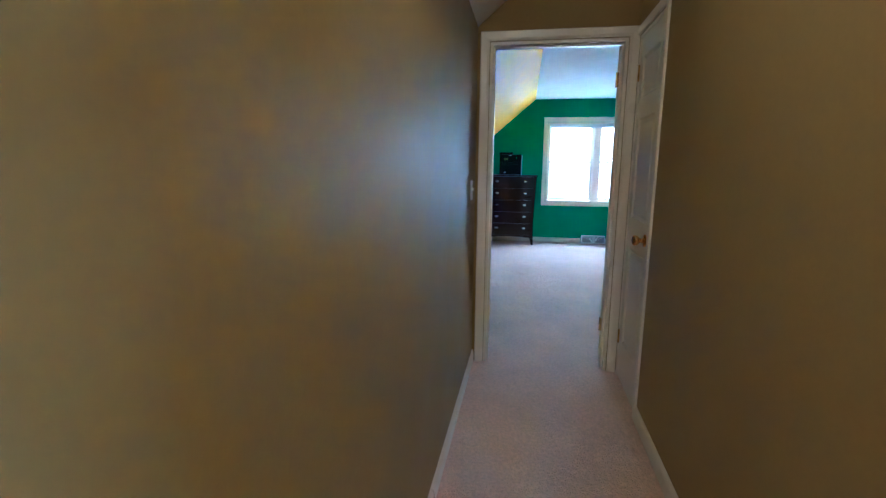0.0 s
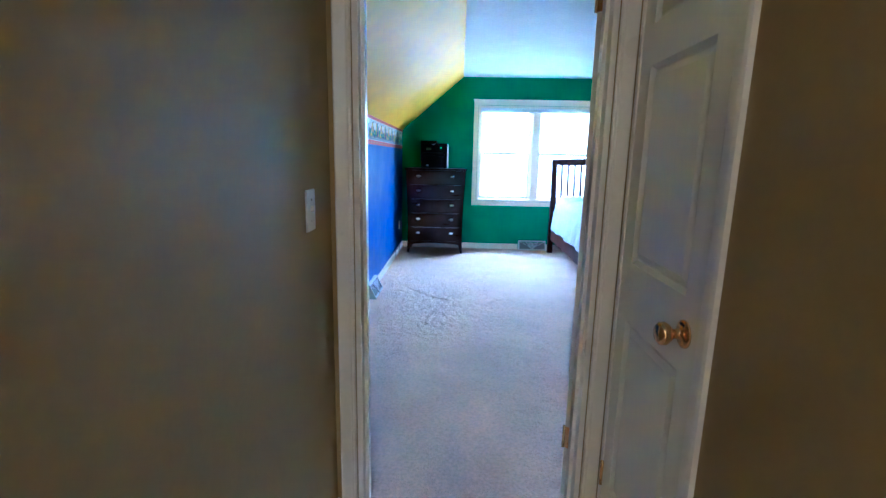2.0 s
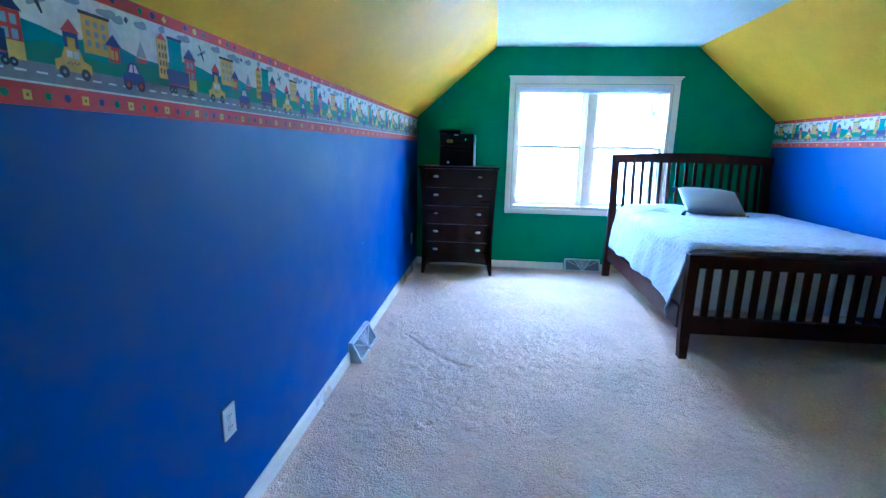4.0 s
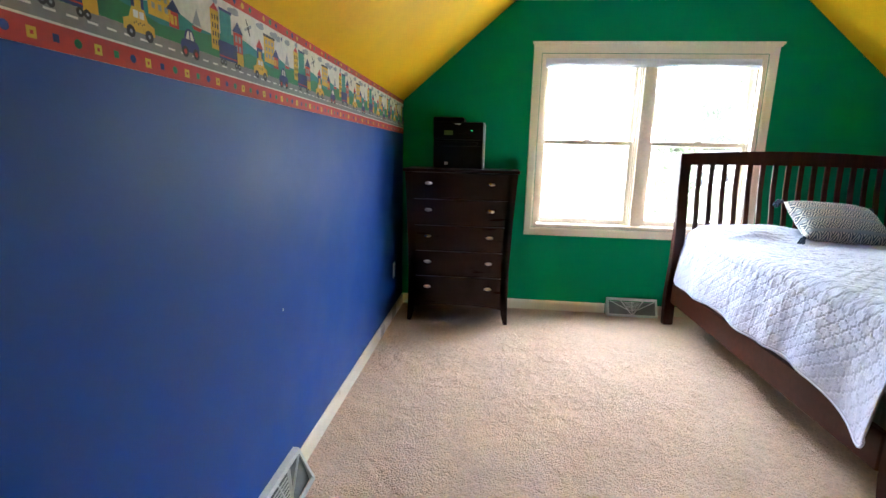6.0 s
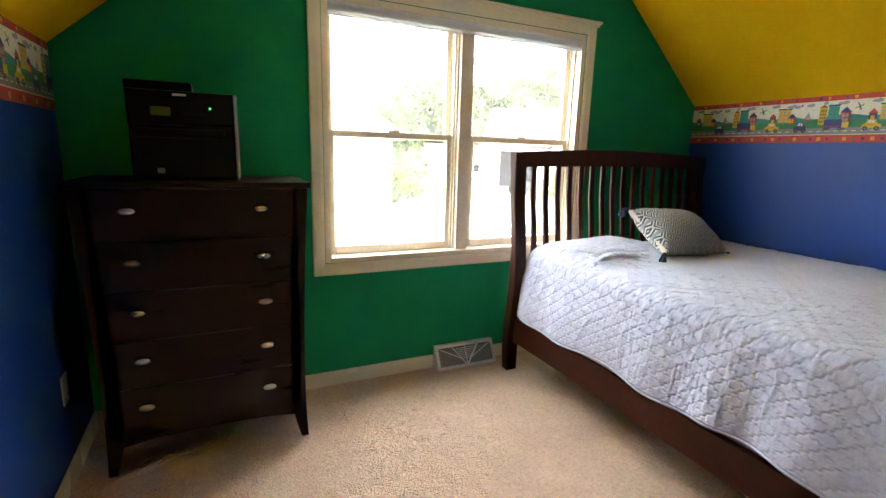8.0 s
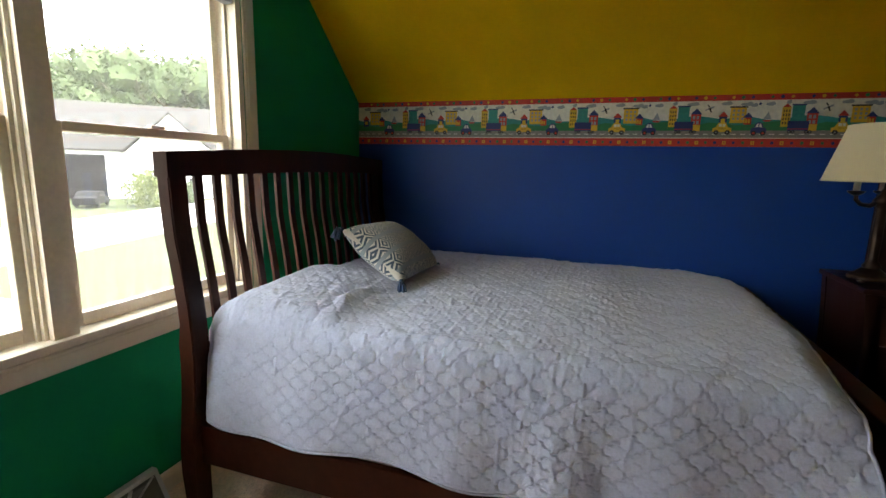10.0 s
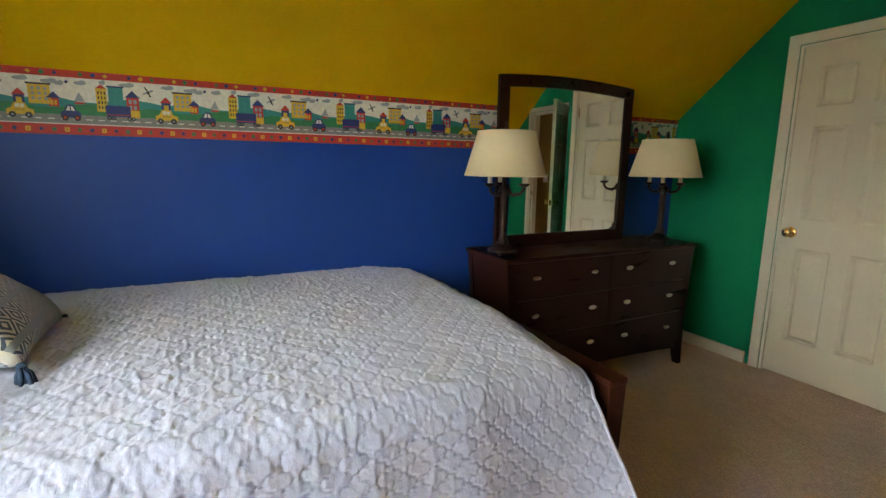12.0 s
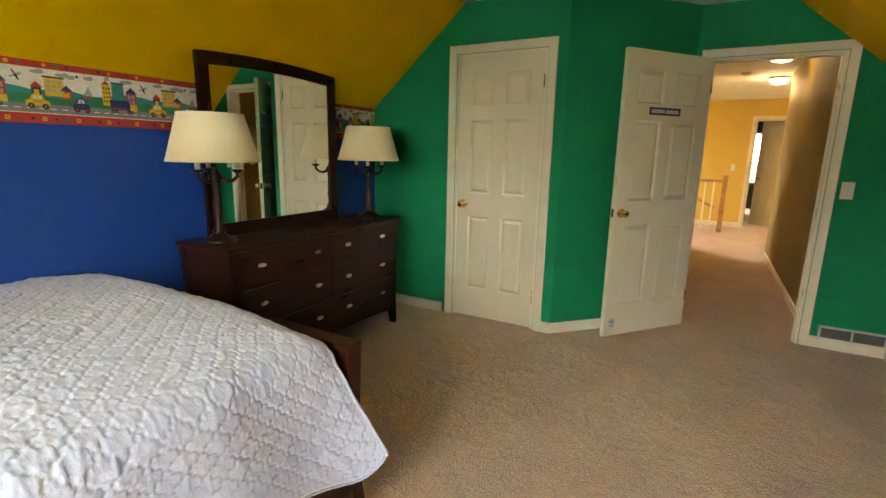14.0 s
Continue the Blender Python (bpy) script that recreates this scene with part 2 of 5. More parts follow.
def beam(bm, p, q, w, h, bev=0.0):
    """A box from p to q, w wide and h deep."""
    p, q = Vector(p), Vector(q)
    d = q - p
    m = Matrix.Translation((p + q) / 2) @ d.to_track_quat("Z", "Y").to_matrix().to_4x4() @ Matrix.Diagonal((w, h, d.length, 1))
    r = bmesh.ops.create_cube(bm, size=1, matrix=m)
    if bev:
        bmesh.ops.bevel(bm, geom=list(set(e for v in r["verts"] for e in v.link_edges)), offset=bev, segments=2, affect="EDGES")


# ---- the plan ----
XL, XR, YW = -0.115, 3.665, 5.28
KNEE, TOP = 1.685, 2.42
KX0, KX1 = 0.74, 2.81
HX0, HX1 = 0.305, 1.24
HY, HEND, FARY = -0.115, -3.62, -6.75
CLY = 0.79
SLOPE = (TOP - KNEE) / (KX0 - XL)

# floor: one carpet through room, hall and landing
def smooth_noise(rng, ny, nx, k):
    """Random field of unit spread, blurred over k cells."""
    a = rng.standard_normal((ny, nx))
    for axis in (0, 1):
        for _ in range(2):
            a = sum(np.roll(a, d, axis) for d in range(-k, k + 1)) / (2 * k + 1)
    return a / a.std()


def carpet_floor():
    x0, x1, y0, y1, step = XL - 0.02, XR + 0.02, -4.0, YW + 0.02, 0.0115
    nx, ny = int((x1 - x0) / step), int((y1 - y0) / step)
    xs, ys = np.linspace(x0, x1, nx), np.linspace(y0, y1, ny)
    rng = np.random.default_rng(5)
    z = 0.0008 * rng.standard_normal((ny, nx)).clip(-2, 2) + 0.0018 * smooth_noise(rng, ny, nx, 1) + 0.0006 * smooth_noise(rng, ny, nx, 5) + 0.0011 * smooth_noise(rng, ny, nx, 18)
    gx, gy = np.meshgrid(xs, ys)

    def dent(px, py, r, d):
        return -d * np.exp(-((gx - px) ** 2 + (gy - py) ** 2) / (r * r))
    for px, py in ((0.474, 1.985), (0.458, 0.549), (0.076, 1.995), (0.341, 1.281)):
        z = z + dent(px, py, 0.016, 0.014)
    # old furniture line pressed into the pile
    for k in range(60):
        u = k / 59
        z = z + dent(0.148 + 0.516 * u, 2.641 + 0.49 * (1 - u) ** 1.45, 0.012, 0.008)
    z = z.clip(-0.02, 0.009) - 0.004
    co = np.stack([gx, gy, z], -1).reshape(-1, 3)
    i = (np.arange(ny - 1)[:, None] * nx + np.arange(nx - 1)[None, :]).reshape(-1)
    quads = np.stack([i, i + 1, i + nx + 1, i + nx], -1)
    me = bpy.data.meshes.new("floor")
    me.vertices.add(len(co))
    me.vertices.foreach_set("co", co.ravel())
    me.loops.add(quads.size)
    me.loops.foreach_set("vertex_index", quads.ravel())
    me.polygons.add(len(quads))
    me.polygons.foreach_set("loop_start", np.arange(0, quads.size, 4))
    me.polygons.foreach_set("use_smooth", np.ones(len(quads), dtype=bool))
    me.update()
    me.validate()
    me.materials.append(CARPET)
    tagged(new("floor", me), "beige cut-pile carpet with footmarks over the floor", "carpet", kind="structure")
    bm = fresh()
    bx(bm, XL - 0.15, 4.2, -11.2, YW + 0.14, -0.2, -0.03)
    bx(bm, -1.6, 4.2, -11.2, -4.0, -0.03, -0.002)
    structure("floor_landing", bm, CARPET, "beige carpet of landing and far bedroom", "carpet")


carpet_floor()


def wall_faces(name, boxes, pick, mats, label):
    bm = fresh()
    for q in boxes:
        bx(bm, *q)
    bm.normal_update()
    for f in bm.faces:
        f.material_index = pick(f)
    return structure(name, bm, mats, label)


wall_faces("wall_west", [(XL - 0.12, XL, 0.0, YW, 0, 1.9)], lambda f: 0, [BLUE], "royal blue painted knee wall with scuffs")
wall_faces("wall_east", [(XR, XR + 0.12, 0.0, YW, 0, 1.9)], lambda f: 0, [BLUE], "royal blue painted knee wall behind the bed")
# window wall with its opening
WX0, WX1, WZ0, WZ1 = 0.965, 2.605, 0.705, 2.045
wall_faces("wall_north", [(XL - 0.12, WX0, YW, YW + 0.14, -0.2, 2.6), (WX1, XR + 0.12, YW, YW + 0.14, -0.2, 2.6),
                          (WX0, WX1, YW, YW + 0.14, -0.2, WZ0), (WX0, WX1, YW, YW + 0.14, WZ1, 2.6)], lambda f: 0, [GREEN], "emerald green painted gable wall around the window")
# door wall, green to the room and tan to the hall
DX0, DX1, DZ = 0.383, 1.183, 2.05
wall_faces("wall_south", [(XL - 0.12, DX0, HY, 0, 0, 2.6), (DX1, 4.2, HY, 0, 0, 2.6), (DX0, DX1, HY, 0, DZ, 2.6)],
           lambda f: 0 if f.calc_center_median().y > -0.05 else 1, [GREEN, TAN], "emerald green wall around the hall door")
# closet bump with its slanting wall
CX0, CX1 = 2.155, 2.865
wall_faces("wall_closet", [(2.02, CX0, CLY - 0.1, CLY, 0, 2.5), (CX1, XR, CLY - 0.1, CLY, 0, 2.5), (CX0, CX1, CLY - 0.1, CLY, 2.06, 2.5)], lambda f: 0, [GREEN], "emerald green closet wall with a door")
b = fresh()
prism(b, [(1.275, 0.0), (2.02, CLY), (2.02, CLY - 0.1), (1.37, 0.0)], "z", 0, 2.5)
structure("wall_slant", b, GREEN, "emerald green wall set at a slant by the closet")
# sloped ceilings and the flat one
for nm, sx, kx, xo in (("ceiling_slope_west", XL, KX0, -1), ("ceiling_slope_east", XR, KX1, 1)):
    b = fresh()
    prism(b, [(sx + xo * 0.12, KNEE - 0.12 * SLOPE), (kx, TOP), (kx, TOP + 0.2), (sx + xo * 0.12, TOP + 0.2)], "y", 0.0, YW)
    structure(nm, b, YELLOW, "sloped attic ceiling painted mustard yellow", "ceiling")
b = fresh()
bx(b, KX0 - 0.002, KX1 + 0.002, 0, YW, TOP + 0.003, TOP + 0.2)
structure("ceiling", b, CEIL, "flat white textured ceiling with tiny star flecks", "ceiling")
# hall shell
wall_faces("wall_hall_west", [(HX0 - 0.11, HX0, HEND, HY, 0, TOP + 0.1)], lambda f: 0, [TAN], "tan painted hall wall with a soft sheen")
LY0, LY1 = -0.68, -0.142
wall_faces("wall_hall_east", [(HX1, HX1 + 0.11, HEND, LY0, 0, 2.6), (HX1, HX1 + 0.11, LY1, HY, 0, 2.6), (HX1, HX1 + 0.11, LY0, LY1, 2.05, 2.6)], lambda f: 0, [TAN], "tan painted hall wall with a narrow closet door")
b = fresh()
bx(b, HX1 + 0.5, HX1 + 0.6, -1.2, HY, 0, 2.5)
structure("wall_linen_back", b, TAN, "plain back of the narrow hall closet")
b = fresh()
prism(b, [(HX0 - 0.05, 2.10), (HX0, 2.14), (HX0 + 0.33, TOP + 0.002), (HX0 + 0.33, TOP + 0.19), (HX0 - 0.05, TOP + 0.19)], "y", -0.95, HY)
structure("ceiling_hall_slope", b, CEIL, "short sloped white ceiling over the bedroom door", "ceiling")
b = fresh()
bx(b, HX0 + 0.331, 4.2, -0.95, HY, TOP + 0.003, TOP + 0.2)
bx(b, HX0 - 0.11, 4.2, HEND, -0.95, TOP + 0.003, TOP + 0.2)
bx(b, -1.6, 4.2, FARY - 0.1, HEND, TOP + 0.003, TOP + 0.2)
bx(b, -1.6, 4.2, -11.1, FARY - 0.1, TOP + 0.003, TOP + 0.2)
structure("ceiling_hall", b, CEIL, "flat white ceiling over hall and landing", "ceiling")
FX0, FX1 = -0.34, 0.44
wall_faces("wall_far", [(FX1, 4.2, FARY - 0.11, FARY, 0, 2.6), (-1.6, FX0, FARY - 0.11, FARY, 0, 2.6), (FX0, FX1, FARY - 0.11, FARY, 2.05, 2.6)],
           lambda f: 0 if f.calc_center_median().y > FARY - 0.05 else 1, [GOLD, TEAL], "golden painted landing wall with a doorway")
# the east side is left open for the added, unseen daylight window
wall_faces("wall_landing_sides", [(4.2, 4.3, -11.1, -6.4, 0, 2.6), (4.2, 4.3, -4.4, HY, 0, 2.6), (4.2, 4.3, -6.4, -4.4, 0, 0.8), (4.2, 4.3, -6.4, -4.4, 2.2, 2.6), (-1.7, -1.6, -11.1, HEND, 0, 2.6), (-1.7, HX0 - 0.11, HEND - 0.0, HEND + 0.1, 0, 2.6), (HX1 + 0.11, 4.2, HEND, HEND + 0.1, 0, 2.6)], lambda f: 0, [GOLD], "golden painted walls of the landing")
b = fresh()
wx0, wx1 = -0.05, 0.6
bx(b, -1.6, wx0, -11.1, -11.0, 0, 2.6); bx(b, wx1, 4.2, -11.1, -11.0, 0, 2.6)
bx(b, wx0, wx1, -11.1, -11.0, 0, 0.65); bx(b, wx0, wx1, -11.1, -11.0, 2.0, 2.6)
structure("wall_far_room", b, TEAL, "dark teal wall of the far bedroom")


# baseboards
def baseboard(name, runs):
    bm = fresh()
    for (x0, y0), (x1, y1) in runs:
        d = Vector((x1 - x0, y1 - y0, 0))
        nrm = Vector((-d.y, d.x, 0)).normalized()
        prof = [(0, 0), (0.013, 0), (0.013, 0.058), (0.009, 0.072), (0.004, 0.08), (0, 0.08)]
        rings = []
        for q in ((x0, y0), (x1, y1)):
            rings.append([bm.verts.new((q[0] + nrm.x * a, q[1] + nrm.y * a, z)) for a, z in prof])
        k = len(prof)
        for i in range(k):
            j = (i + 1) % k
            bm.faces.new((rings[0][i], rings[0][j], rings[1][j], rings[1][i]))
        bm.faces.new(rings[0]); bm.faces.new(rings[1][::-1])
    bmesh.ops.recalc_face_normals(bm, faces=bm.faces[:])
    return structure(name, bm, TRIM, "cream painted wooden baseboard above the carpet", "baseboard")


baseboard("baseboard_room", [((XL, YW), (XL, 2.982)), ((XL, 2.568), (XL, 0)), ((1.603, YW), (XL, YW)), ((XR, YW), (2.017, YW)), ((XR, CLY), (XR, YW)), ((2.96, CLY), (XR, CLY)),
                             ((2.02, CLY), (2.09, CLY)), ((1.28, 0.0), (2.025, CLY)), ((XL, 0), (0.322, 0))])
baseboard("baseboard_hall", [((HX0, HY), (HX0, HEND)), ((HX1, HEND), (HX1, -0.732)), ((0.5, FARY), (4.2, FARY))])


# door and window casings
def casing_profile(w):
    return [(0, 0), (0, 0.008), (0.005, 0.011), (0.010, 0.011), (0.014, 0.0135), (w * 0.75, 0.016), (w - 0.004, 0.0165), (w, 0.013), (w, 0)]


def casing(name, width, height, w, m, label, foot=True, outset=0.004):
    """Mitred casing round an opening that starts at local x 0, in the xz plane, facing -y."""
    bm = fresh()
    prof = casing_profile(w)
    path = [(0, 0), (0, height), (width, height), (width, 0)]
    outs = [(-1, 0), (-1, 1), (1, 1), (1, 0)]
    if not foot:
        path = [(0, 0), (0, height), (width, height), (width, 0)]
        outs = [(-1, -1), (-1, 1), (1, 1), (1, -1)]
    rings = []
    for (px, pz), (ox, oz) in zip(path, outs):
        rings.append([bm.verts.new((px + ox * (a + outset), -d, pz + oz * (a + outset))) for a, d in prof])
    seq = list(zip(rings, rings[1:])) + ([] if foot else [(rings[-1], rings[0])])
    k = len(prof)
    for r0, r1 in seq:
        for i in range(k):
            j = (i + 1) % k
            bm.faces.new((r0[i], r0[j], r1[j], r1[i]))
    if foot:
        bm.faces.new(rings[0]); bm.faces.new(rings[-1][::-1])
    bmesh.ops.recalc_face_normals(bm, faces=bm.faces[:])
    bm.transform(m)
    return structure(name, bm, TRIM, label, "trim")


def jamb(name, width, height, depth, m, stop=True):
    bm = fresh()
    bx(bm, -0.001, 0.018, 0, depth, 0, height)
    bx(bm, width - 0.018, width + 0.001, 0, depth, 0, height)
    bx(bm, 0.018, width - 0.018, 0, depth, height - 0.018, height + 0.001)
    if stop:
        for q in ((0.018, 0.03, depth * 0.38, depth * 0.68, 0, height - 0.018), (width - 0.03, width - 0.018, depth * 0.38, depth * 0.68, 0, height - 0.018), (0.03, width - 0.03, depth * 0.38, depth * 0.68, height - 0.03, height - 0.018)):
            bx(bm, *q)
    bm.transform(m)
    return structure(name, bm, TRIM, "cream painted door jamb with its stop", "trim")


# room door: hall side faces -y, room side faces +y
jamb("door_jamb_entry", DX1 - DX0, DZ, -HY, pose(DX0, HY, 0))
casing("trim_entry_hall", DX1 - DX0, DZ, 0.055, pose(DX0, HY, 0), "cream moulded casing of the bedroom door")
casing("trim_entry_room", DX1 - DX0, DZ, 0.055, pose(DX1, 0, 0, 0, 0, 180), "cream moulded casing of the bedroom door")
jamb("door_jamb_closet", CX1 - CX0, 2.06, 0.1, pose(CX1, CLY, 0, 0, 0, 180), False)
casing("trim_closet", CX1 - CX0, 2.06, 0.06, pose(CX1, CLY, 0, 0, 0, 180), "cream moulded casing of the closet door")
jamb("door_jamb_linen", LY1 - LY0, 2.05, 0.11, pose(HX1, LY1, 0, 0, 0, -90), False)
b = fresh()
prof = [(0, 0), (0, 0.009), (0.006, 0.012), (0.034, 0.014), (0.046, 0.012), (0.046, 0)]
prism(b, [(HX1 - d, LY0 - 0.004 - a) for a, d in prof], "z", 0, 2.1)
prism(b, [(HX1 - d, 2.054 + a) for a, d in prof], "y", LY0 - 0.0045, LY1 + 0.02)
bmesh.ops.recalc_face_normals(b, faces=b.faces[:])
structure("trim_linen", b, TRIM, "cream moulded casing of the narrow door", "trim")
jamb("door_jamb_far", FX1 - FX0, 2.05, 0.11, pose(FX1, FARY, 0, 0, 0, 180))
casing("trim_far", FX1 - FX0, 2.05, 0.055, pose(FX1, FARY, 0, 0, 0, 180), "cream casing of the far bedroom door")


# panel doors
def panel_door(name, width, height, label, cols=2, knob_x=None, knobs=(1, -1), hinge_x=0.0, thick=0.035, hinge_side=1):
    """A moulded panel door; local x from 0 to width, z from 0, faces at y 0 (front, -y) and y thick."""
    d = thing(name, label, "door", kind="structure")
    rec = 0.0125
    bm = fresh()
    bx(bm, 0.012, width - 0.012, rec, thick - rec, 0.012, height - 0.012)
    part("door_core", bm, DOORW, d)
    st = 0.105 * min(1, width / 0.7)
    mid = 0.10 * min(1, width / 0.7)
    rows = [(0.235, 0.83), (1.01, 1.57), (1.68, 1.905)]
    rails = [(0, 0.235), (0.83, 1.01), (1.57, 1.68), (1.905, height)]
    edges = [0, st, (width - mid) / 2, (width + mid) / 2, width - st, width] if cols == 2 else [0, st, width - st, width]
    for i in range(0, len(edges), 2):
        bm = fresh()
        bx(bm, edges[i], edges[i + 1], 0, thick, 0, height)
        part("stile", bm, DOORW, d)
    for i in range(1, len(edges) - 1, 2):
        for z0, z1 in rails:
            bm = fresh()
            bx(bm, edges[i], edges[i + 1], 0.0002, thick - 0.0002, z0, z1)
            part("rail", bm, DOORW, d)
    for i in range(1, len(edges) - 1, 2):
        for z0, z1 in rows:
            pb = fresh()
            a0, a1 = edges[i], edges[i + 1]
            for y0, y1, yy in ((0.0145, rec, -1), (thick - 0.0145, thick - rec, 1)):
                top = 0.003 if yy < 0 else thick - 0.003
                base = rec - 0.0008 if yy < 0 else thick - rec + 0.0008
                out = [(a0 + 0.003, z0 + 0.003), (a1 - 0.003, z0 + 0.003), (a1 - 0.003, z1 - 0.003), (a0 + 0.003, z1 - 0.003)]
                s1, s2 = 0.012, 0.036
                lev = [(-0.001, 0.0004 if yy < 0 else thick - 0.0004), (s1, base), (s1 + 0.006, base), (s2, top)]
                loops = []
                for ins, yv in lev:
                    loops.append([pb.verts.new(p) for p in ((a0 + ins, yv, z0 + ins), (a1 - ins, yv, z0 + ins), (a1 - ins, yv, z1 - ins), (a0 + ins, yv, z1 - ins))])
                for r0, r1 in zip(loops, loops[1:]):
                    for k in range(4):
                        pb.faces.new((r0[k], r0[(k + 1) % 4], r1[(k + 1) % 4], r1[k]))
                pb.faces.new(loops[-1])
            bmesh.ops.recalc_face_normals(pb, faces=pb.faces[:])
            part("panel", pb, DOORW, d)
    kx = knob_x if knob_x is not None else width - 0.06
    for s in knobs:
        kb = fresh()
        rot = pose(kx, 0 if s < 0 else thick, 0.925, 90 if s < 0 else -90)
        lathe(kb, [(0.001, 0), (0.033, 0.0), (0.033, 0.004), (0.026, 0.008), (0.012, 0.010), (0.0115, 0.028), (0.02, 0.034), (0.027, 0.044), (0.0265, 0.056), (0.018, 0.063), (0.001, 0.064)], 24, m=rot)
        part("door_knob", kb, BRASS, d, "polished brass round knob with its rose")
    lb = fresh()
    ex = 0 if kx < width / 2 else width
    bx(lb, ex - 0.0015, ex + 0.0015, thick * 0.2, thick * 0.8, 0.895, 0.955)
    part("latch_plate", lb, BRASS, d, "brass latch plate")
    for z in (0.25, 1.83):
        hb = fresh()
        hy = -0.004 if hinge_side < 0 else thick + 0.004
        lathe(hb, [(0.006, -0.045), (0.006, 0.045)], 10, c=(hinge_x, hy, z))
        bx(hb, hinge_x - 0.002, hinge_x + 0.002, 0.004, thick - 0.002, z - 0.044, z + 0.044)
        part("hinge", hb, BRASS, d, "brass butt hinge")
    return d


DOORM = pose(1.186, 0.024, 0.012, 0, 0, 52.3)
entry = panel_door("door_entry", 0.80, 2.03, "cream six-panel bedroom door standing open", hinge_x=0.0, hinge_side=1)
entry.matrix_world = DOORM
closet = panel_door("door_closet", CX1 - CX0 - 0.042, 2.03, "cream six-panel closet door, closed", hinge_x=0.0, hinge_side=1, knobs=(1,))
closet.matrix_world = pose(CX0 + 0.021, CLY - 0.04, 0.012)
linen = panel_door("door_linen", LY1 - LY0 - 0.042, 2.03, "narrow cream panelled hall closet door, closed", cols=1, hinge_x=0.0, hinge_side=-1, knobs=(-1,))
linen.matrix_world = pose(HX1 + 0.004, LY1 - 0.021, 0.012, 0, 0, -90)
fard = panel_door("door_far", 0.74, 2.03, "cream six-panel door of the far bedroom, open")
fard.matrix_world = pose(FX0 + 0.02, FARY - 0.12, 0.012, 0, 0, -37)
# ---- window ----
def window(name):
    w = thing(name, "white double window with two sash pairs and a raised blind", "window", kind="structure")
    Y0 = YW
    xm0, xm1 = 1.73, 1.83
    bm = fresh()
    bx(bm, WX0 - 0.001, WX0 + 0.03, Y0 + 0.0, Y0 + 0.139, WZ0, WZ1)
    bx(bm, WX1 - 0.03, WX1 + 0.001, Y0 + 0.0, Y0 + 0.139, WZ0, WZ1)
    bx(bm, WX0 + 0.03, WX1 - 0.03, Y0 + 0.0, Y0 + 0.139, WZ1 - 0.03, WZ1 + 0.001)
    bx(bm, WX0 + 0.03, WX1 - 0.03, Y0 - 0.012, Y0 + 0.139, WZ0 - 0.001, WZ0 + 0.028, 0.004)
    bx(bm, xm0 + 0.012, xm1 - 0.012, Y0 + 0.012, Y0 + 0.139, WZ0 + 0.028, WZ1 - 0.03)
    bx(bm, xm0, xm1, Y0 + 0.035, Y0 + 0.139, WZ0 + 0.028, WZ1 - 0.03)
    for a, c in ((WX0 + 0.03, 1), (xm0, -1), (xm1, 1), (WX1 - 0.03, -1)):
        bx(bm, *sorted((a, a + c * 0.012)), Y0 + 0.05, Y0 + 0.062, WZ0 + 0.028, WZ1 - 0.03)
    part("window_frame", bm, VINYL, w)
    for x0, x1 in ((WX0 + 0.034, xm0 - 0.004), (xm1 + 0.004, WX1 - 0.034)):
        for z0, z1, y in ((WZ0 + 0.03, 1.405, Y0 + 0.066), (1.37, WZ1 - 0.034, Y0 + 0.1)):
            sb = fresh()
            s, d = 0.034, 0.03
            lo = 0.045 if z0 < 1 else 0.033
            bx(sb, x0, x0 + s, y, y + d, z0, z1, 0.004)
            bx(sb, x1 - s, x1, y, y + d, z0, z1, 0.004)
            bx(sb, x0 + s, x1 - s, y, y + d, z0, z0 + lo, 0.004)
            bx(sb, x0 + s, x1 - s, y, y + d, z1 - 0.033, z1, 0.004)
            sash = part("sash", sb, VINYL, w)
            gb = fresh()
            bx(gb, x0 + s - 0.004, x1 - s + 0.004, y + 0.013, y + 0.017, z0 + lo - 0.004, z1 - 0.029)
            g = part("pane", gb, glass_mat, sash, "window glass, tinted to dim the outside view")
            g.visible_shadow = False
            if z0 < 1:
                lk = fresh()
                mx = (x0 + x1) / 2
                bx(lk, mx - 0.03, mx + 0.03, y - 0.012, y + 0.012, z1 - 0.001, z1 + 0.012, 0.004)
                part("sash_lock", lk, VINYL, sash)
    return w


window("window_1")
casing("trim_window", WX1 - WX0, WZ1 - WZ0, 0.062, pose(WX0, YW, WZ0), "cream moulded casing round the window", foot=False)
b = fresh()
bx(b, 0.887, 2.695, YW - 0.034, YW - 0.0005, 2.112, 2.128, 0.004)
bx(b, 0.897, 2.682, YW - 0.026, YW - 0.0005, 2.096, 2.112, 0.003)
structure("trim_window_cap", b, TRIM, "cream cap moulding over the window casing", "trim")
bl = thing("window_blind", "white cellular blind fully raised under the window head", "blind")
b = fresh()
bx(b, WX0 + 0.033, WX1 - 0.033, YW + 0.006, YW + 0.048, 2.0, WZ1 - 0.031, 0.004)
part("headrail", b, SHADE_W, bl)
b = fresh()
for i in range(5):
    bx(b, WX0 + 0.036, WX1 - 0.036, YW + 0.008, YW + 0.046, 1.972 + i * 0.0056, 1.9766 + i * 0.0056, 0.0015, 1)
    part("cell", b, SHADE_W, bl)
    b = fresh()
bx(b, WX0 + 0.034, WX1 - 0.034, YW + 0.006, YW + 0.048, 1.953, 1.971, 0.004)
part("bottom_rail", b, SHADE_W, bl)


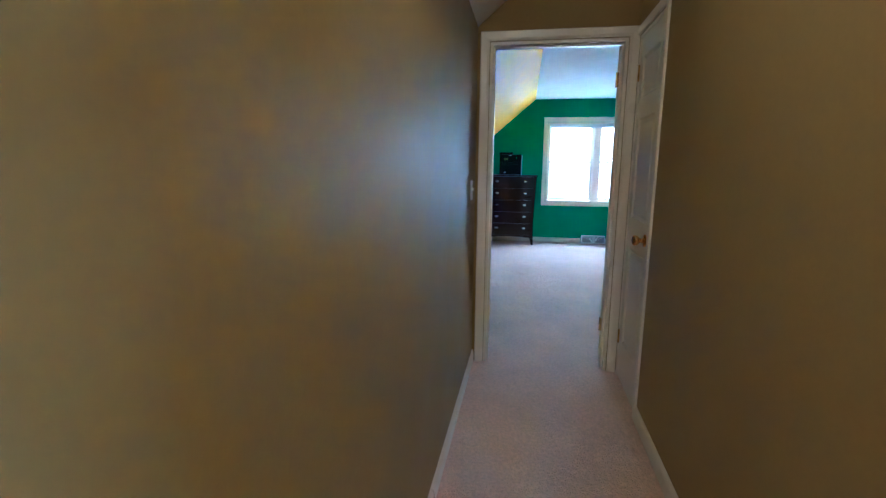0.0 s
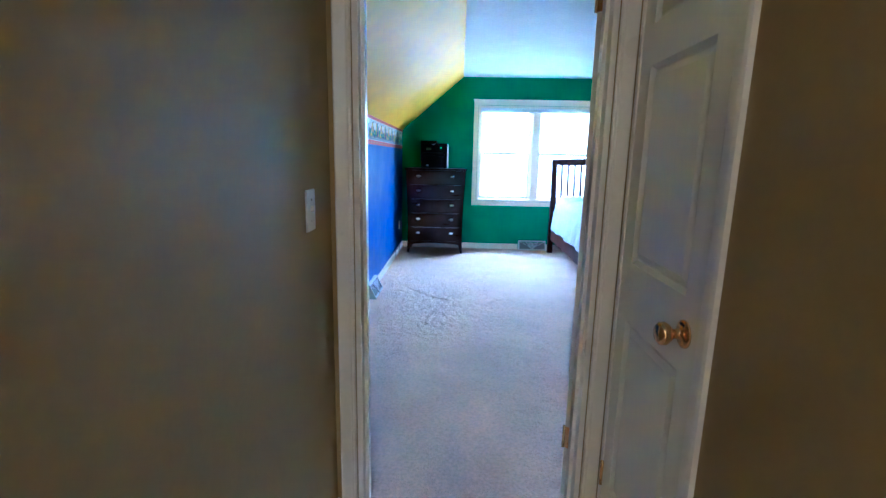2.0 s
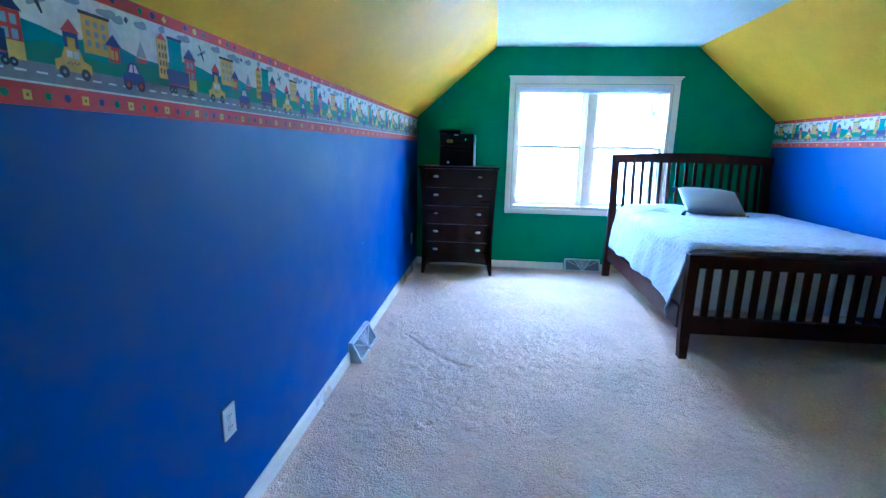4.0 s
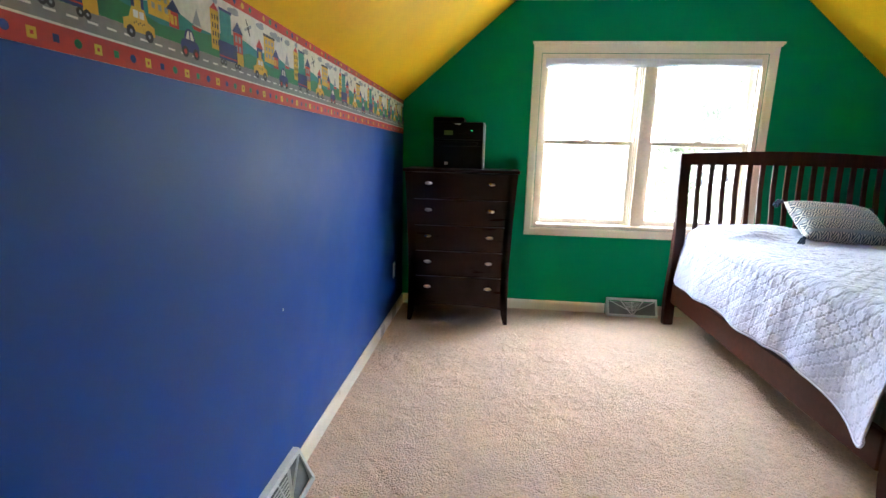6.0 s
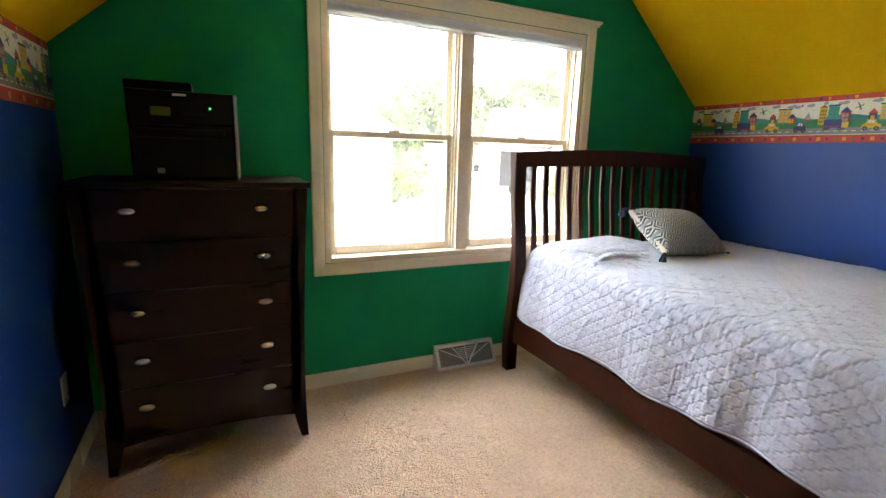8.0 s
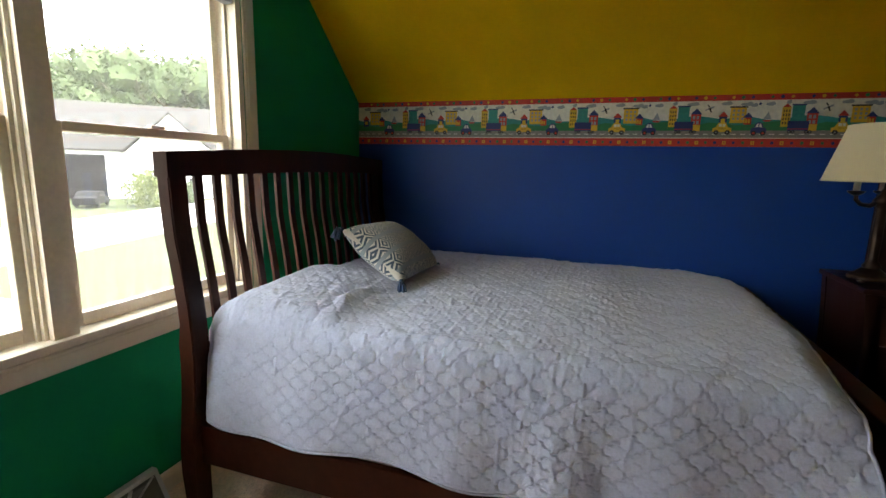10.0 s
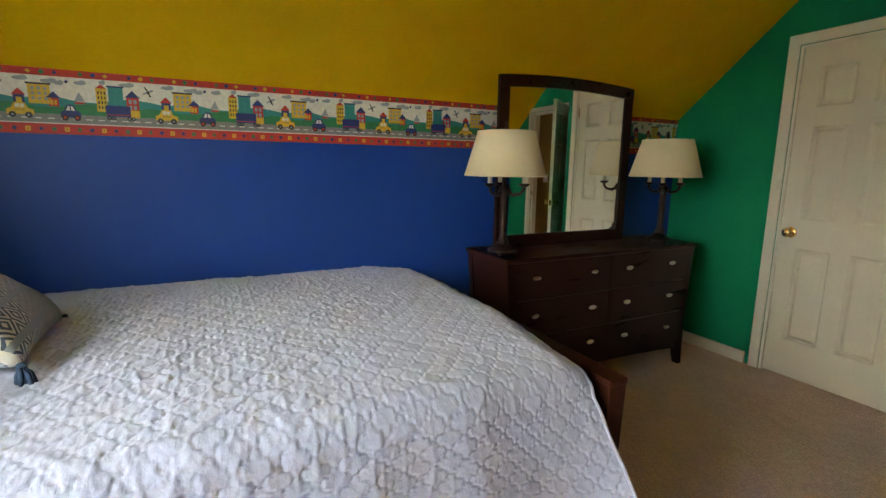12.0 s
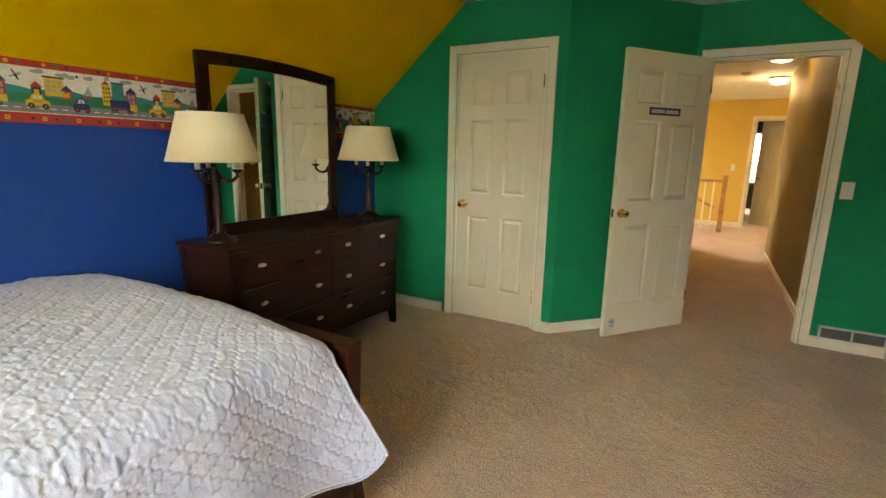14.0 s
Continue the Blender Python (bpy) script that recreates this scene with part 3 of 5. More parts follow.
# ---- wallpaper border ----
def border(name, length, m, phase, label):
    """Printed strip: local u along x, v along z, facing -y; flat print laid in thin layers."""
    Wt, Hh = 0.515, 0.262
    bm = fresh()
    inks = [("white", (0.74, 0.72, 0.64)), ("red", (0.52, 0.035, 0.02)), ("road", (0.22, 0.22, 0.20)), ("grass", (0.02, 0.20, 0.07)), ("hill", (0.02, 0.24, 0.22)),
            ("yellow", (0.68, 0.43, 0.03)), ("navy", (0.02, 0.035, 0.16)), ("cloud", (0.30, 0.33, 0.36)), ("black", (0.02, 0.02, 0.022)), ("aqua", (0.03, 0.26, 0.22))]
    idx = {k: i for i, (k, c) in enumerate(inks)}

    def poly(pts, ink, lay):
        pts = [(min(max(u, 0), length), v) for u, v in pts]
        if max(p[0] for p in pts) - min(p[0] for p in pts) < 1e-4:
            return
        f = bm.faces.new([bm.verts.new((u, -0.0008 - lay * 0.0004, v)) for u, v in pts])
        f.material_index = idx[ink]

    def rect(u0, u1, v0, v1, ink, lay):
        if u1 > 0 and u0 < length:
            poly([(u0, v0), (u1, v0), (u1, v1), (u0, v1)], ink, lay)

    def disc(u, v, r, ink, lay, ry=None, n=10):
        if r < u < length - r:
            poly([(u + r * math.cos(2 * math.pi * k / n), v + (ry or r) * math.sin(2 * math.pi * k / n)) for k in range(n)], ink, lay)

    bx(bm, 0, length, -0.0008, 0.0, 0, Hh)
    rect(0, length, 0, 0.042, "red", 1)
    rect(0, length, 0.042, 0.046, "white", 2)
    rect(0, length, 0.046, 0.082, "road", 1)
    rect(0, length, 0.232, 0.262, "red", 1)
    n_t = int(length / Wt) + 2
    rng = random.Random(4)
    for t in range(-1, n_t):
        o = t * Wt + phase
        if o > length or o + Wt < -0.05:
            continue
        X = lambda a: o + a * Wt
        # hills and grass
        ridge = [0.138, 0.152, 0.15, 0.136, 0.134, 0.15, 0.158, 0.15]
        for k in range(8):
            h = ridge[k]
            h2 = ridge[(k + 1) % 8]
            rectp = [(X(k / 8), 0.1), (X((k + 1) / 8), 0.1), (X((k + 1) / 8), h2), (X(k / 8), h)]
            if rectp[1][0] > 0 and rectp[0][0] < length:
                poly(rectp, "hill", 1)
            g = [0.118, 0.108, 0.112, 0.124, 0.13, 0.118, 0.108, 0.124]
            gp = [(X(k / 8), 0.082), (X((k + 1) / 8), 0.082), (X((k + 1) / 8), g[(k + 1) % 8]), (X(k / 8), g[k])]
            if gp[1][0] > 0 and gp[0][0] < length:
                poly(gp, "grass", 2)
        for k in range(12):
            rect(X(k / 12), X(k / 12 + 0.045), 0.0615, 0.0655, "white", 2)
        # coloured confetti in the red bands
        for k in range(12):
            u = X((k + 0.4) / 12)
            ink = ("yellow", "navy", "grass", "yellow", "grass", "navy")[k % 6]
            if k % 3 == 0:
                rect(u - 0.0085, u + 0.0085, 0.011, 0.029, ink, 2)
                rect(u - 0.003, u + 0.003, 0.017, 0.023, "red", 3)
            elif k % 3 == 1:
                rect(u - 0.006, u + 0.006, 0.014, 0.027, ink, 2)
            else:
                disc(u, 0.0205, 0.0082, ink, 2)
            if k % 4 != 3:
                disc(X((k + 0.9) / 12), 0.247, 0.009, ("yellow", "grass", "navy")[k % 3], 2, n=8 if k % 2 else 4)
        # clouds
        for a, v, r in ((0.02, 0.217, 0.026), (0.20, 0.212, 0.03), (0.26, 0.207, 0.018), (0.40, 0.212, 0.022), (0.72, 0.216, 0.03), (0.55, 0.22, 0.012)):
            disc(X(a), v, r, "cloud", 2, ry=0.0085)
            disc(X(a) + r * 0.4, v + 0.004, r * 0.5, "cloud", 3, ry=0.008)
        # yellow flats behind
        rect(X(0.06), X(0.2), 0.12, 0.198, "yellow", 3)
        rect(X(0.05), X(0.21), 0.196, 0.203, "black", 4)
        for i in range(3):
            for j in range(3):
                rect(X(0.08 + i * 0.04), X(0.1 + i * 0.04), 0.135 + j * 0.02, 0.147 + j * 0.02, "cloud", 4)
        # red-roofed house behind the taxi
        rect(X(-0.035), X(0.035), 0.11, 0.152, "navy", 3)
        poly([(X(-0.045), 0.152), (X(0.045), 0.152), (X(0), 0.178)], "red", 4) if 0.03 < X(0) < length - 0.03 else None
        rect(X(-0.018), X(0.018), 0.122, 0.142, "yellow", 4)
        # taxi
        if 0.06 < X(0) < length - 0.06:
            poly([(X(-0.085), 0.075), (X(0.085), 0.075), (X(0.085), 0.094), (X(0.05), 0.1), (X(0.032), 0.122), (X(-0.035), 0.122), (X(-0.055), 0.1), (X(-0.085), 0.094)], "yellow", 5)
            rect(X(-0.03), X(-0.003), 0.102, 0.116, "white", 6)
            rect(X(0.003), X(0.028), 0.102, 0.116, "white", 6)
            for a in (-0.05, 0.05):
                disc(X(a), 0.073, 0.012, "black", 6, n=14)
                disc(X(a), 0.073, 0.004, "cloud", 7)
            for q in range(6):
                rect(X(-0.03 + q * 0.0105), X(-0.025 + q * 0.0105), 0.089 + 0.003 * (q % 2), 0.0925 + 0.003 * (q % 2), "black", 6)
        # small red house
        rect(X(0.185), X(0.25), 0.112, 0.146, "red", 3)
        if 0.03 < X(0.22) < length - 0.03:
            poly([(X(0.17), 0.146), (X(0.265), 0.146), (X(0.218), 0.172)], "navy", 4)
        rect(X(0.198), X(0.237), 0.118, 0.138, "yellow", 4)
        rect(X(0.214), X(0.221), 0.118, 0.138, "red", 5)
        # sailboat
        if 0.03 < X(0.385) < length - 0.03:
            poly([(X(0.35), 0.138), (X(0.42), 0.138), (X(0.388), 0.176)], "cloud", 3)
            poly([(X(0.345), 0.134), (X(0.425), 0.134), (X(0.41), 0.126), (X(0.36), 0.126)], "red", 3)
        # blue car with a rounded roof
        if 0.05 < X(0.32) < length - 0.05:
            roof = [(X(0.32) + 0.021 * math.cos(math.pi * k / 8), 0.096 + 0.027 * math.sin(math.pi * k / 8)) for k in range(9)]
            poly([(X(0.255), 0.07), (X(0.385), 0.07), (X(0.388), 0.087), (X(0.372), 0.097)] + roof + [(X(0.268), 0.097), (X(0.252), 0.087)], "navy", 5)
            poly([(X(0.289), 0.098), (X(0.316), 0.098), (X(0.316), 0.117), (X(0.303), 0.115)], "white", 6)
            poly([(X(0.324), 0.098), (X(0.351), 0.098), (X(0.337), 0.115), (X(0.324), 0.117)], "white", 6)
            for q in (0.28, 0.36):
                disc(X(q), 0.069, 0.0125, "black", 6, n=14)
                disc(X(q), 0.069, 0.006, "red", 7)
        # kite
        if 0.02 < X(0.31) < length - 0.02:
            poly([(X(0.295), 0.212), (X(0.312), 0.206), (X(0.325), 0.216), (X(0.31), 0.222)], "navy", 4)
        # yellow tower, aqua block, red house
        rect(X(0.5), X(0.575), 0.1, 0.196, "yellow", 3)
        if 0.03 < X(0.54) < length - 0.03:
            poly([(X(0.5), 0.196), (X(0.575), 0.196), (X(0.538), 0.213)], "red", 4)
        for i in range(3):
            for j in range(4):
                rect(X(0.512 + i * 0.022), X(0.522 + i * 0.022), 0.112 + j * 0.02, 0.124 + j * 0.02, "black", 4)
        rect(X(0.585), X(0.69), 0.1, 0.205, "aqua", 3)
        rect(X(0.578), X(0.697), 0.203, 0.21, "navy", 4)
        for i in range(2):
            for j in range(3):
                rect(X(0.6 + i * 0.045), X(0.632 + i * 0.045), 0.12 + j * 0.027, 0.138 + j * 0.027, "hill", 4)
        rect(X(0.71), X(0.8), 0.1, 0.165, "red", 3)
        if 0.03 < X(0.755) < length - 0.03:
            poly([(X(0.7), 0.165), (X(0.81), 0.165), (X(0.755), 0.195)], "navy", 4)
        for i in range(2):
            for j in range(2):
                rect(X(0.725 + i * 0.035), X(0.748 + i * 0.035), 0.115 + j * 0.025, 0.132 + j * 0.025, "cloud", 4)
        # truck
        rect(X(0.56), X(0.735), 0.082, 0.128, "navy", 5)
        rect(X(0.56), X(0.735), 0.088, 0.091, "red", 6)
        rect(X(0.735), X(0.8), 0.08, 0.112, "yellow", 5)
        for a in (0.58, 0.61, 0.72, 0.75):
            disc(X(a), 0.075, 0.0085, "black", 6)
            disc(X(a), 0.075, 0.003, "cloud", 7)
        # aeroplane
        if 0.05 < X(0.87) < length - 0.05:
            poly([(X(0.83), 0.187), (X(0.835), 0.181), (X(0.91), 0.197), (X(0.913), 0.205), (X(0.9), 0.205)], "cloud", 3)
            poly([(X(0.86), 0.194), (X(0.885), 0.172), (X(0.893), 0.174), (X(0.877), 0.2)], "black", 4)
            poly([(X(0.862), 0.198), (X(0.846), 0.214), (X(0.853), 0.216), (X(0.875), 0.2)], "black", 4)
    for f in bm.faces:
        if f.normal.y > 0.5 and abs(f.calc_center_median().y) > 0.00081:
            f.normal_flip()
    bm.transform(m)
    return structure(name, bm, [print_ink(k, c) for k, c in inks], label, "wallpaper border")


border("trim_border_east", YW - CLY, pose(XR - 0.0005, YW, 1.425, 0, 0, -90), 0.055, "children's town wallpaper border with cars between red bands")
border("trim_border_west", YW, pose(XL + 0.0005, 0, 1.425, 0, 0, 90), 0.283, "children's town wallpaper border with cars between red bands")


# ---- chest of drawers ----
def oval_knob(parent, m):
    bm = fresh()
    lathe(bm, [(0.001, 0), (0.006, 0.0), (0.006, 0.012), (0.02, 0.015), (0.021, 0.019), (0.015, 0.024), (0.001, 0.026)], 16)
    bm.transform(m @ pose(0, 0, 0, 90) @ Matrix.Diagonal((1.35, 0.62, 1, 1)))
    return part("knob", bm, NICKEL, parent, "brushed nickel oval knob")


def flare(z, H):
    """How far a leg post stands out at height z: wide at the top, drawn in low down, kicked out at the foot."""
    k = z / H
    return 0.034 * max(0.0, (k - 0.30) / 0.70) ** 1.6 + 0.007 * max(0.0, (0.16 - k) / 0.16) ** 1.3


def drawer_chest(name, label, W, D, H, rows, colsn, apron, knob_pos, foot=0.11):
    """Local: front at y 0 facing -y, x from -W/2 to W/2, back at y D."""
    c = thing(name, label, "dresser")
    hw = W / 2 - 0.045
    bm = fresh()
    bx(bm, -W / 2, W / 2, -0.018, D, H - 0.024, H, 0.006)
    part("top", bm, ESPRESSO_H, c, "dark espresso wooden top")
    n = 16
    for sx in (-1, 1):
        for y0, y1 in ((0.0, 0.045), (D - 0.05, D - 0.005)):
            lb = fresh()
            pts_o, pts_i = [], []
            for i in range(n + 1):
                z = (H - 0.025) * i / n
                out = hw + flare(z, H)
                wide = 0.03 + 0.028 * min(1.0, z / (foot + 0.01))
                pts_o.append((sx * out, z))
                pts_i.append((sx * (out - wide), z))
            prism(lb, pts_o + pts_i[::-1], "y", y0, y1)
            bmesh.ops.recalc_face_normals(lb, faces=lb.faces[:])
            part("leg", lb, ESPRESSO, c)
        sb = fresh()
        so = [(sx * (hw + flare(z, H) - 0.004), z) for z in [foot + (H - 0.025 - foot) * i / 10 for i in range(11)]]
        si = [(x - sx * 0.018, z) for x, z in so]
        prism(sb, so + si[::-1], "y", 0.045, D - 0.05)
        part("side_panel", sb, ESPRESSO, c, "dark reddish brown wooden side")
    bb = fresh()
    bx(bb, -hw + 0.02, hw - 0.02, D - 0.02, D - 0.008, foot, H - 0.025)
    bx(bb, -hw + 0.03, hw - 0.03, 0.02, D - 0.02, foot + 0.03, H - 0.03)
    part("carcass", bb, ESPRESSO, c)
    # arched apron
    ab = fresh()
    iw = hw - 0.02
    up = [(-iw, foot + apron), (iw, foot + apron)]
    lo = [(iw - 2 * iw * i / 14, foot - 0.01 + 0.03 * math.sin(math.pi * i / 14) ** 0.6) for i in range(15)]
    prism(ab, up + lo, "y", 0.008, 0.026)
    part("apron", ab, ESPRESSO_H, c)
    z0 = foot + apron
    zs = [z0 + (H - 0.026 - z0) * i / rows for i in range(rows + 1)]
    xw = hw - 0.012
    for r in range(rows):
        for q in range(colsn):
            x0 = -xw + 2 * xw * q / colsn + 0.002
            x1 = -xw + 2 * xw * (q + 1) / colsn - 0.002
            db = fresh()
            bx(db, x0, x1, 0.0, 0.02, zs[r] + 0.002, zs[r + 1] - 0.002, 0.0008)
            dr = part("drawer", db, ESPRESSO_H, c)
            for kx in knob_pos[q]:
                oval_knob(dr, pose(kx, -0.0, (zs[r] + zs[r + 1]) / 2 + 0.019))
    return c


chest = drawer_chest("chest_of_drawers", "tall espresso wooden chest of five drawers with oval knobs", 0.85, 0.425, 1.166, 5, 1, 0.05, [(-0.232, 0.226)], foot=0.115)
chest.location = (0.395, 4.84, 0)
dresser = drawer_chest("dresser", "long espresso wooden dresser with six drawers", 1.52, 0.42, 0.838, 3, 2, 0.05, [(-0.56, -0.14), (0.14, 0.52)], foot=0.12)
dresser.matrix_world = pose(3.145, 1.925, 0, 0, 0, -90)


# mirror fixed above the dresser
def dresser_mirror():
    t = thing("mirror", "wide espresso-framed mirror with an arched top standing on the dresser", "mirror")
    y0, y1, z0, z1, xb, xf = 1.505, 2.545, 0.838, 1.828, 3.485, 3.46
    n = 14
    arch = lambda s: 0.024 * (1 - (2 * s - 1) ** 2)
    fw, fb = 0.068, 0.075
    for nm, ya, yb_ in (("frame_side", y0, y0 + fw), ("frame_side", y1 - fw, y1)):
        bm = fresh()
        s0, s1 = (ya - y0) / (y1 - y0), (yb_ - y0) / (y1 - y0)
        prism(bm, [(ya, z0), (yb_, z0), (yb_, z1 - fw + arch(s1)), (ya, z1 - fw + arch(s0))], "x", xf, xb)
        part(nm, bm, ESPRESSO, t)
    bm = fresh()
    top = [(y0 + (y1 - y0) * i / n, z1 + arch(i / n)) for i in range(n + 1)]
    low = [(y, z - fw) for y, z in top]
    prism(bm, top + low[::-1], "x", xf - 0.002, xb)
    part("frame_top", bm, ESPRESSO_H, t)
    bm = fresh()
    bx(bm, xf, xb, y0 + fw, y1 - fw, z0, z0 + fb)
    part("frame_bottom", bm, ESPRESSO_H, t)
    bm = fresh()
    pts = [(y0 + fw + (y1 - y0 - 2 * fw) * i / n, z1 - fw + arch((fw + (y1 - y0 - 2 * fw) * i / n) / (y1 - y0)) + 0.004) for i in range(n + 1)]
    prism(bm, pts + [(y1 - fw + 0.004, z0 + fb - 0.004), (y0 + fw - 0.004, z0 + fb - 0.004)], "x", xf + 0.008, xf + 0.013)
    part("mirror_glass", bm, mirror_mat, t, "clear silvered mirror glass")
    bm = fresh()
    bx(bm, xf + 0.015, xb - 0.001, y0 + 0.03, y1 - 0.03, z0 + 0.01, z1 - 0.03)
    part("backing", bm, ESPRESSO, t)


dresser_mirror()


# ---- table lamps ----
def table_lamp():
    t = thing("table_lamp", "bronze candelabra table lamp with a cream drum shade, on the dresser", "lamp", group="pair of lamps on the dresser")
    bm = fresh()
    for k in range(4):
        a = math.pi / 4 + k * math.pi / 2
        bmesh.ops.create_uvsphere(bm, u_segments=10, v_segments=6, radius=0.014, matrix=Matrix.Translation((0.068 * math.cos(a), 0.068 * math.sin(a), 0.012)) @ Matrix.Diagonal((1.2, 1.2, 0.86, 1)))
    lathe(bm, [(0.08, 0.014), (0.085, 0.022), (0.078, 0.03), (0.06, 0.036), (0.045, 0.05), (0.032, 0.06)], 8)
    part("base", bm, BRONZE, t)
    bm = fresh()
    lathe(bm, [(0.03, 0.058), (0.034, 0.07), (0.024, 0.085), (0.0185, 0.1), (0.021, 0.19), (0.0185, 0.3), (0.022, 0.31), (0.018, 0.32), (0.03, 0.335), (0.036, 0.35), (0.026, 0.365), (0.014, 0.38), (0.01, 0.40)], 14)
    part("column", bm, BRONZE, t)
    for k in range(3):
        a = radians(100 + 120 * k)
        ab = fresh()
        c, s = math.cos(a), math.sin(a)
        path = [(0.018 * c, 0.018 * s, 0.345), (0.05 * c, 0.05 * s, 0.328), (0.085 * c, 0.085 * s, 0.335), (0.105 * c, 0.105 * s, 0.355), (0.108 * c, 0.108 * s, 0.378)]
        tube(ab, path, [0.012, 0.010, 0.009, 0.009, 0.011], 8)
        lathe(ab, [(0.010, 0.370), (0.028, 0.382), (0.032, 0.39), (0.014, 0.392)], 12, c=(0.108 * c, 0.108 * s, 0))
        arm = part("arm", ab, BRONZE, t)
        cb = fresh()
        lathe(cb, [(0.0125, 0.391), (0.0125, 0.45), (0.006, 0.455)], 12, c=(0.108 * c, 0.108 * s, 0))
        part("candle_sleeve", cb, CANDLE, arm, "cream candle sleeve")
    bm = fresh()
    lathe(bm, [(0.005, 0.395), (0.005, 0.678), (0.009, 0.683), (0.011, 0.693), (0.006, 0.702), (0.009, 0.71), (0.003, 0.718)], 10)
    for k in range(3):
        a = radians(40 + 120 * k)
        tube(bm, [(0, 0, 0.653), (0.154 * math.cos(a), 0.154 * math.sin(a), 0.66)], 0.0022, 6)
    part("finial_rod", bm, BRONZE, t)
    bm = fresh()
    n = 40
    prof = [(0.222, 0.428), (0.2225, 0.434), (0.2205, 0.434), (0.1555, 0.659), (0.1575, 0.66), (0.157, 0.665), (0.1525, 0.665), (0.218, 0.43)]
    rings = [[bm.verts.new((r * math.cos(2 * math.pi * k / n), r * math.sin(2 * math.pi * k / n), z)) for k in range(n)] for r, z in prof]
    for i in range(len(rings)):
        a, c = rings[i], rings[(i + 1) % len(rings)]
        for k in range(n):
            f = bm.faces.new((a[k], a[(k + 1) % n], c[(k + 1) % n], c[k]))
            f.smooth = True
    bmesh.ops.recalc_face_normals(bm, faces=bm.faces[:])
    part("shade", bm, LINEN, t, "cream linen lampshade")
    return t


lamp = table_lamp()
lamp.location = (3.30, 2.60, 0.838)
copy_thing(lamp, pose(3.28, 1.365, 0.838, 0, 0, 25))


# ---- printer ----
def printer():
    t = thing("printer", "black laser printer with a green light, on the chest", "printer")
    x0, x1, y0, y1, z0 = 0.175, 0.555, 4.9, 5.235, 1.166
    bm = fresh()
    bx(bm, x0 + 0.008, x1 - 0.012, y0 + 0.006, y1, z0 + 0.004, z0 + 0.30, 0.008)
    part("body", bm, BLACKP, t)
    bm = fresh()
    bx(bm, x0 + 0.014, x1 - 0.02, y0, y0 + 0.012, z0 + 0.012, z0 + 0.165, 0.005)
    part("paper_tray", bm, DARKP, t)
    bm = fresh()
    bx(bm, x0 + 0.03, x1 - 0.05, y0 - 0.002, y0 + 0.02, z0 + 0.172, z0 + 0.196, 0.004)
    part("output_slot", bm, DARKP, t)
    bm = fresh()
    bx(bm, x0 + 0.008, x1 - 0.012, y0 - 0.012, y0 + 0.012, z0 + 0.21, z0 + 0.335, 0.008)
    panel = part("control_panel", bm, BLACKP, t)
    bm = fresh()
    bx(bm, x0 + 0.085, x0 + 0.15, y0 - 0.0145, y0 - 0.01, z0 + 0.243, z0 + 0.275, 0.001)
    part("display", bm, DISPLAY, panel, "unlit olive display")
    bm = fresh()
    bx(bm, x1 - 0.10, x1 - 0.092, y0 - 0.0145, y0 - 0.01, z0 + 0.272, z0 + 0.281, 0.001)
    part("status_light", bm, LED, panel, "lit green status light")
    bm = fresh()
    for i in range(4):
        bx(bm, x1 - 0.19 + i * 0.02, x1 - 0.178 + i * 0.02, y0 - 0.0142, y0 - 0.01, z0 + 0.25, z0 + 0.258, 0.001)
    part("button_row", bm, DARKP, panel)
    bm = fresh()
    bx(bm, x0 + 0.16, x0 + 0.205, y0 - 0.0142, y0 - 0.01, z0 + 0.317, z0 + 0.325, 0.001)
    part("maker_mark", bm, SILVERP, panel, "small pale maker's mark")
    bm = fresh()
    bx(bm, x0 + 0.008, x1 - 0.012, y0 + 0.02, y1, z0 + 0.30, z0 + 0.333, 0.006)
    part("scanner_lid", bm, BLACKP, t)
    bm = fresh()
    bx(bm, x0, x0 + 0.225, y0 + 0.03, y1 - 0.02, z0 + 0.333, z0 + 0.372, 0.01)
    part("document_feeder", bm, BLACKP, t)
    bm = fresh()
    bx(bm, x1 - 0.012, x1, y0 - 0.014, y1 - 0.01, z0 + 0.003, z0 + 0.332, 0.004)
    part("side_cover", bm, SILVERP, t, "silver grey side cover")
    bm = fresh()
    bx(bm, x0 + 0.09, x0 + 0.115, y0 - 0.0015, y0, z0 + 0.03, z0 + 0.05)
    part("rating_label", bm, SILVERP, t)


printer()


# ---- bed ----
BX0, BX1, BYF, BYH = 2.004, 3.60, 3.02, 5.09


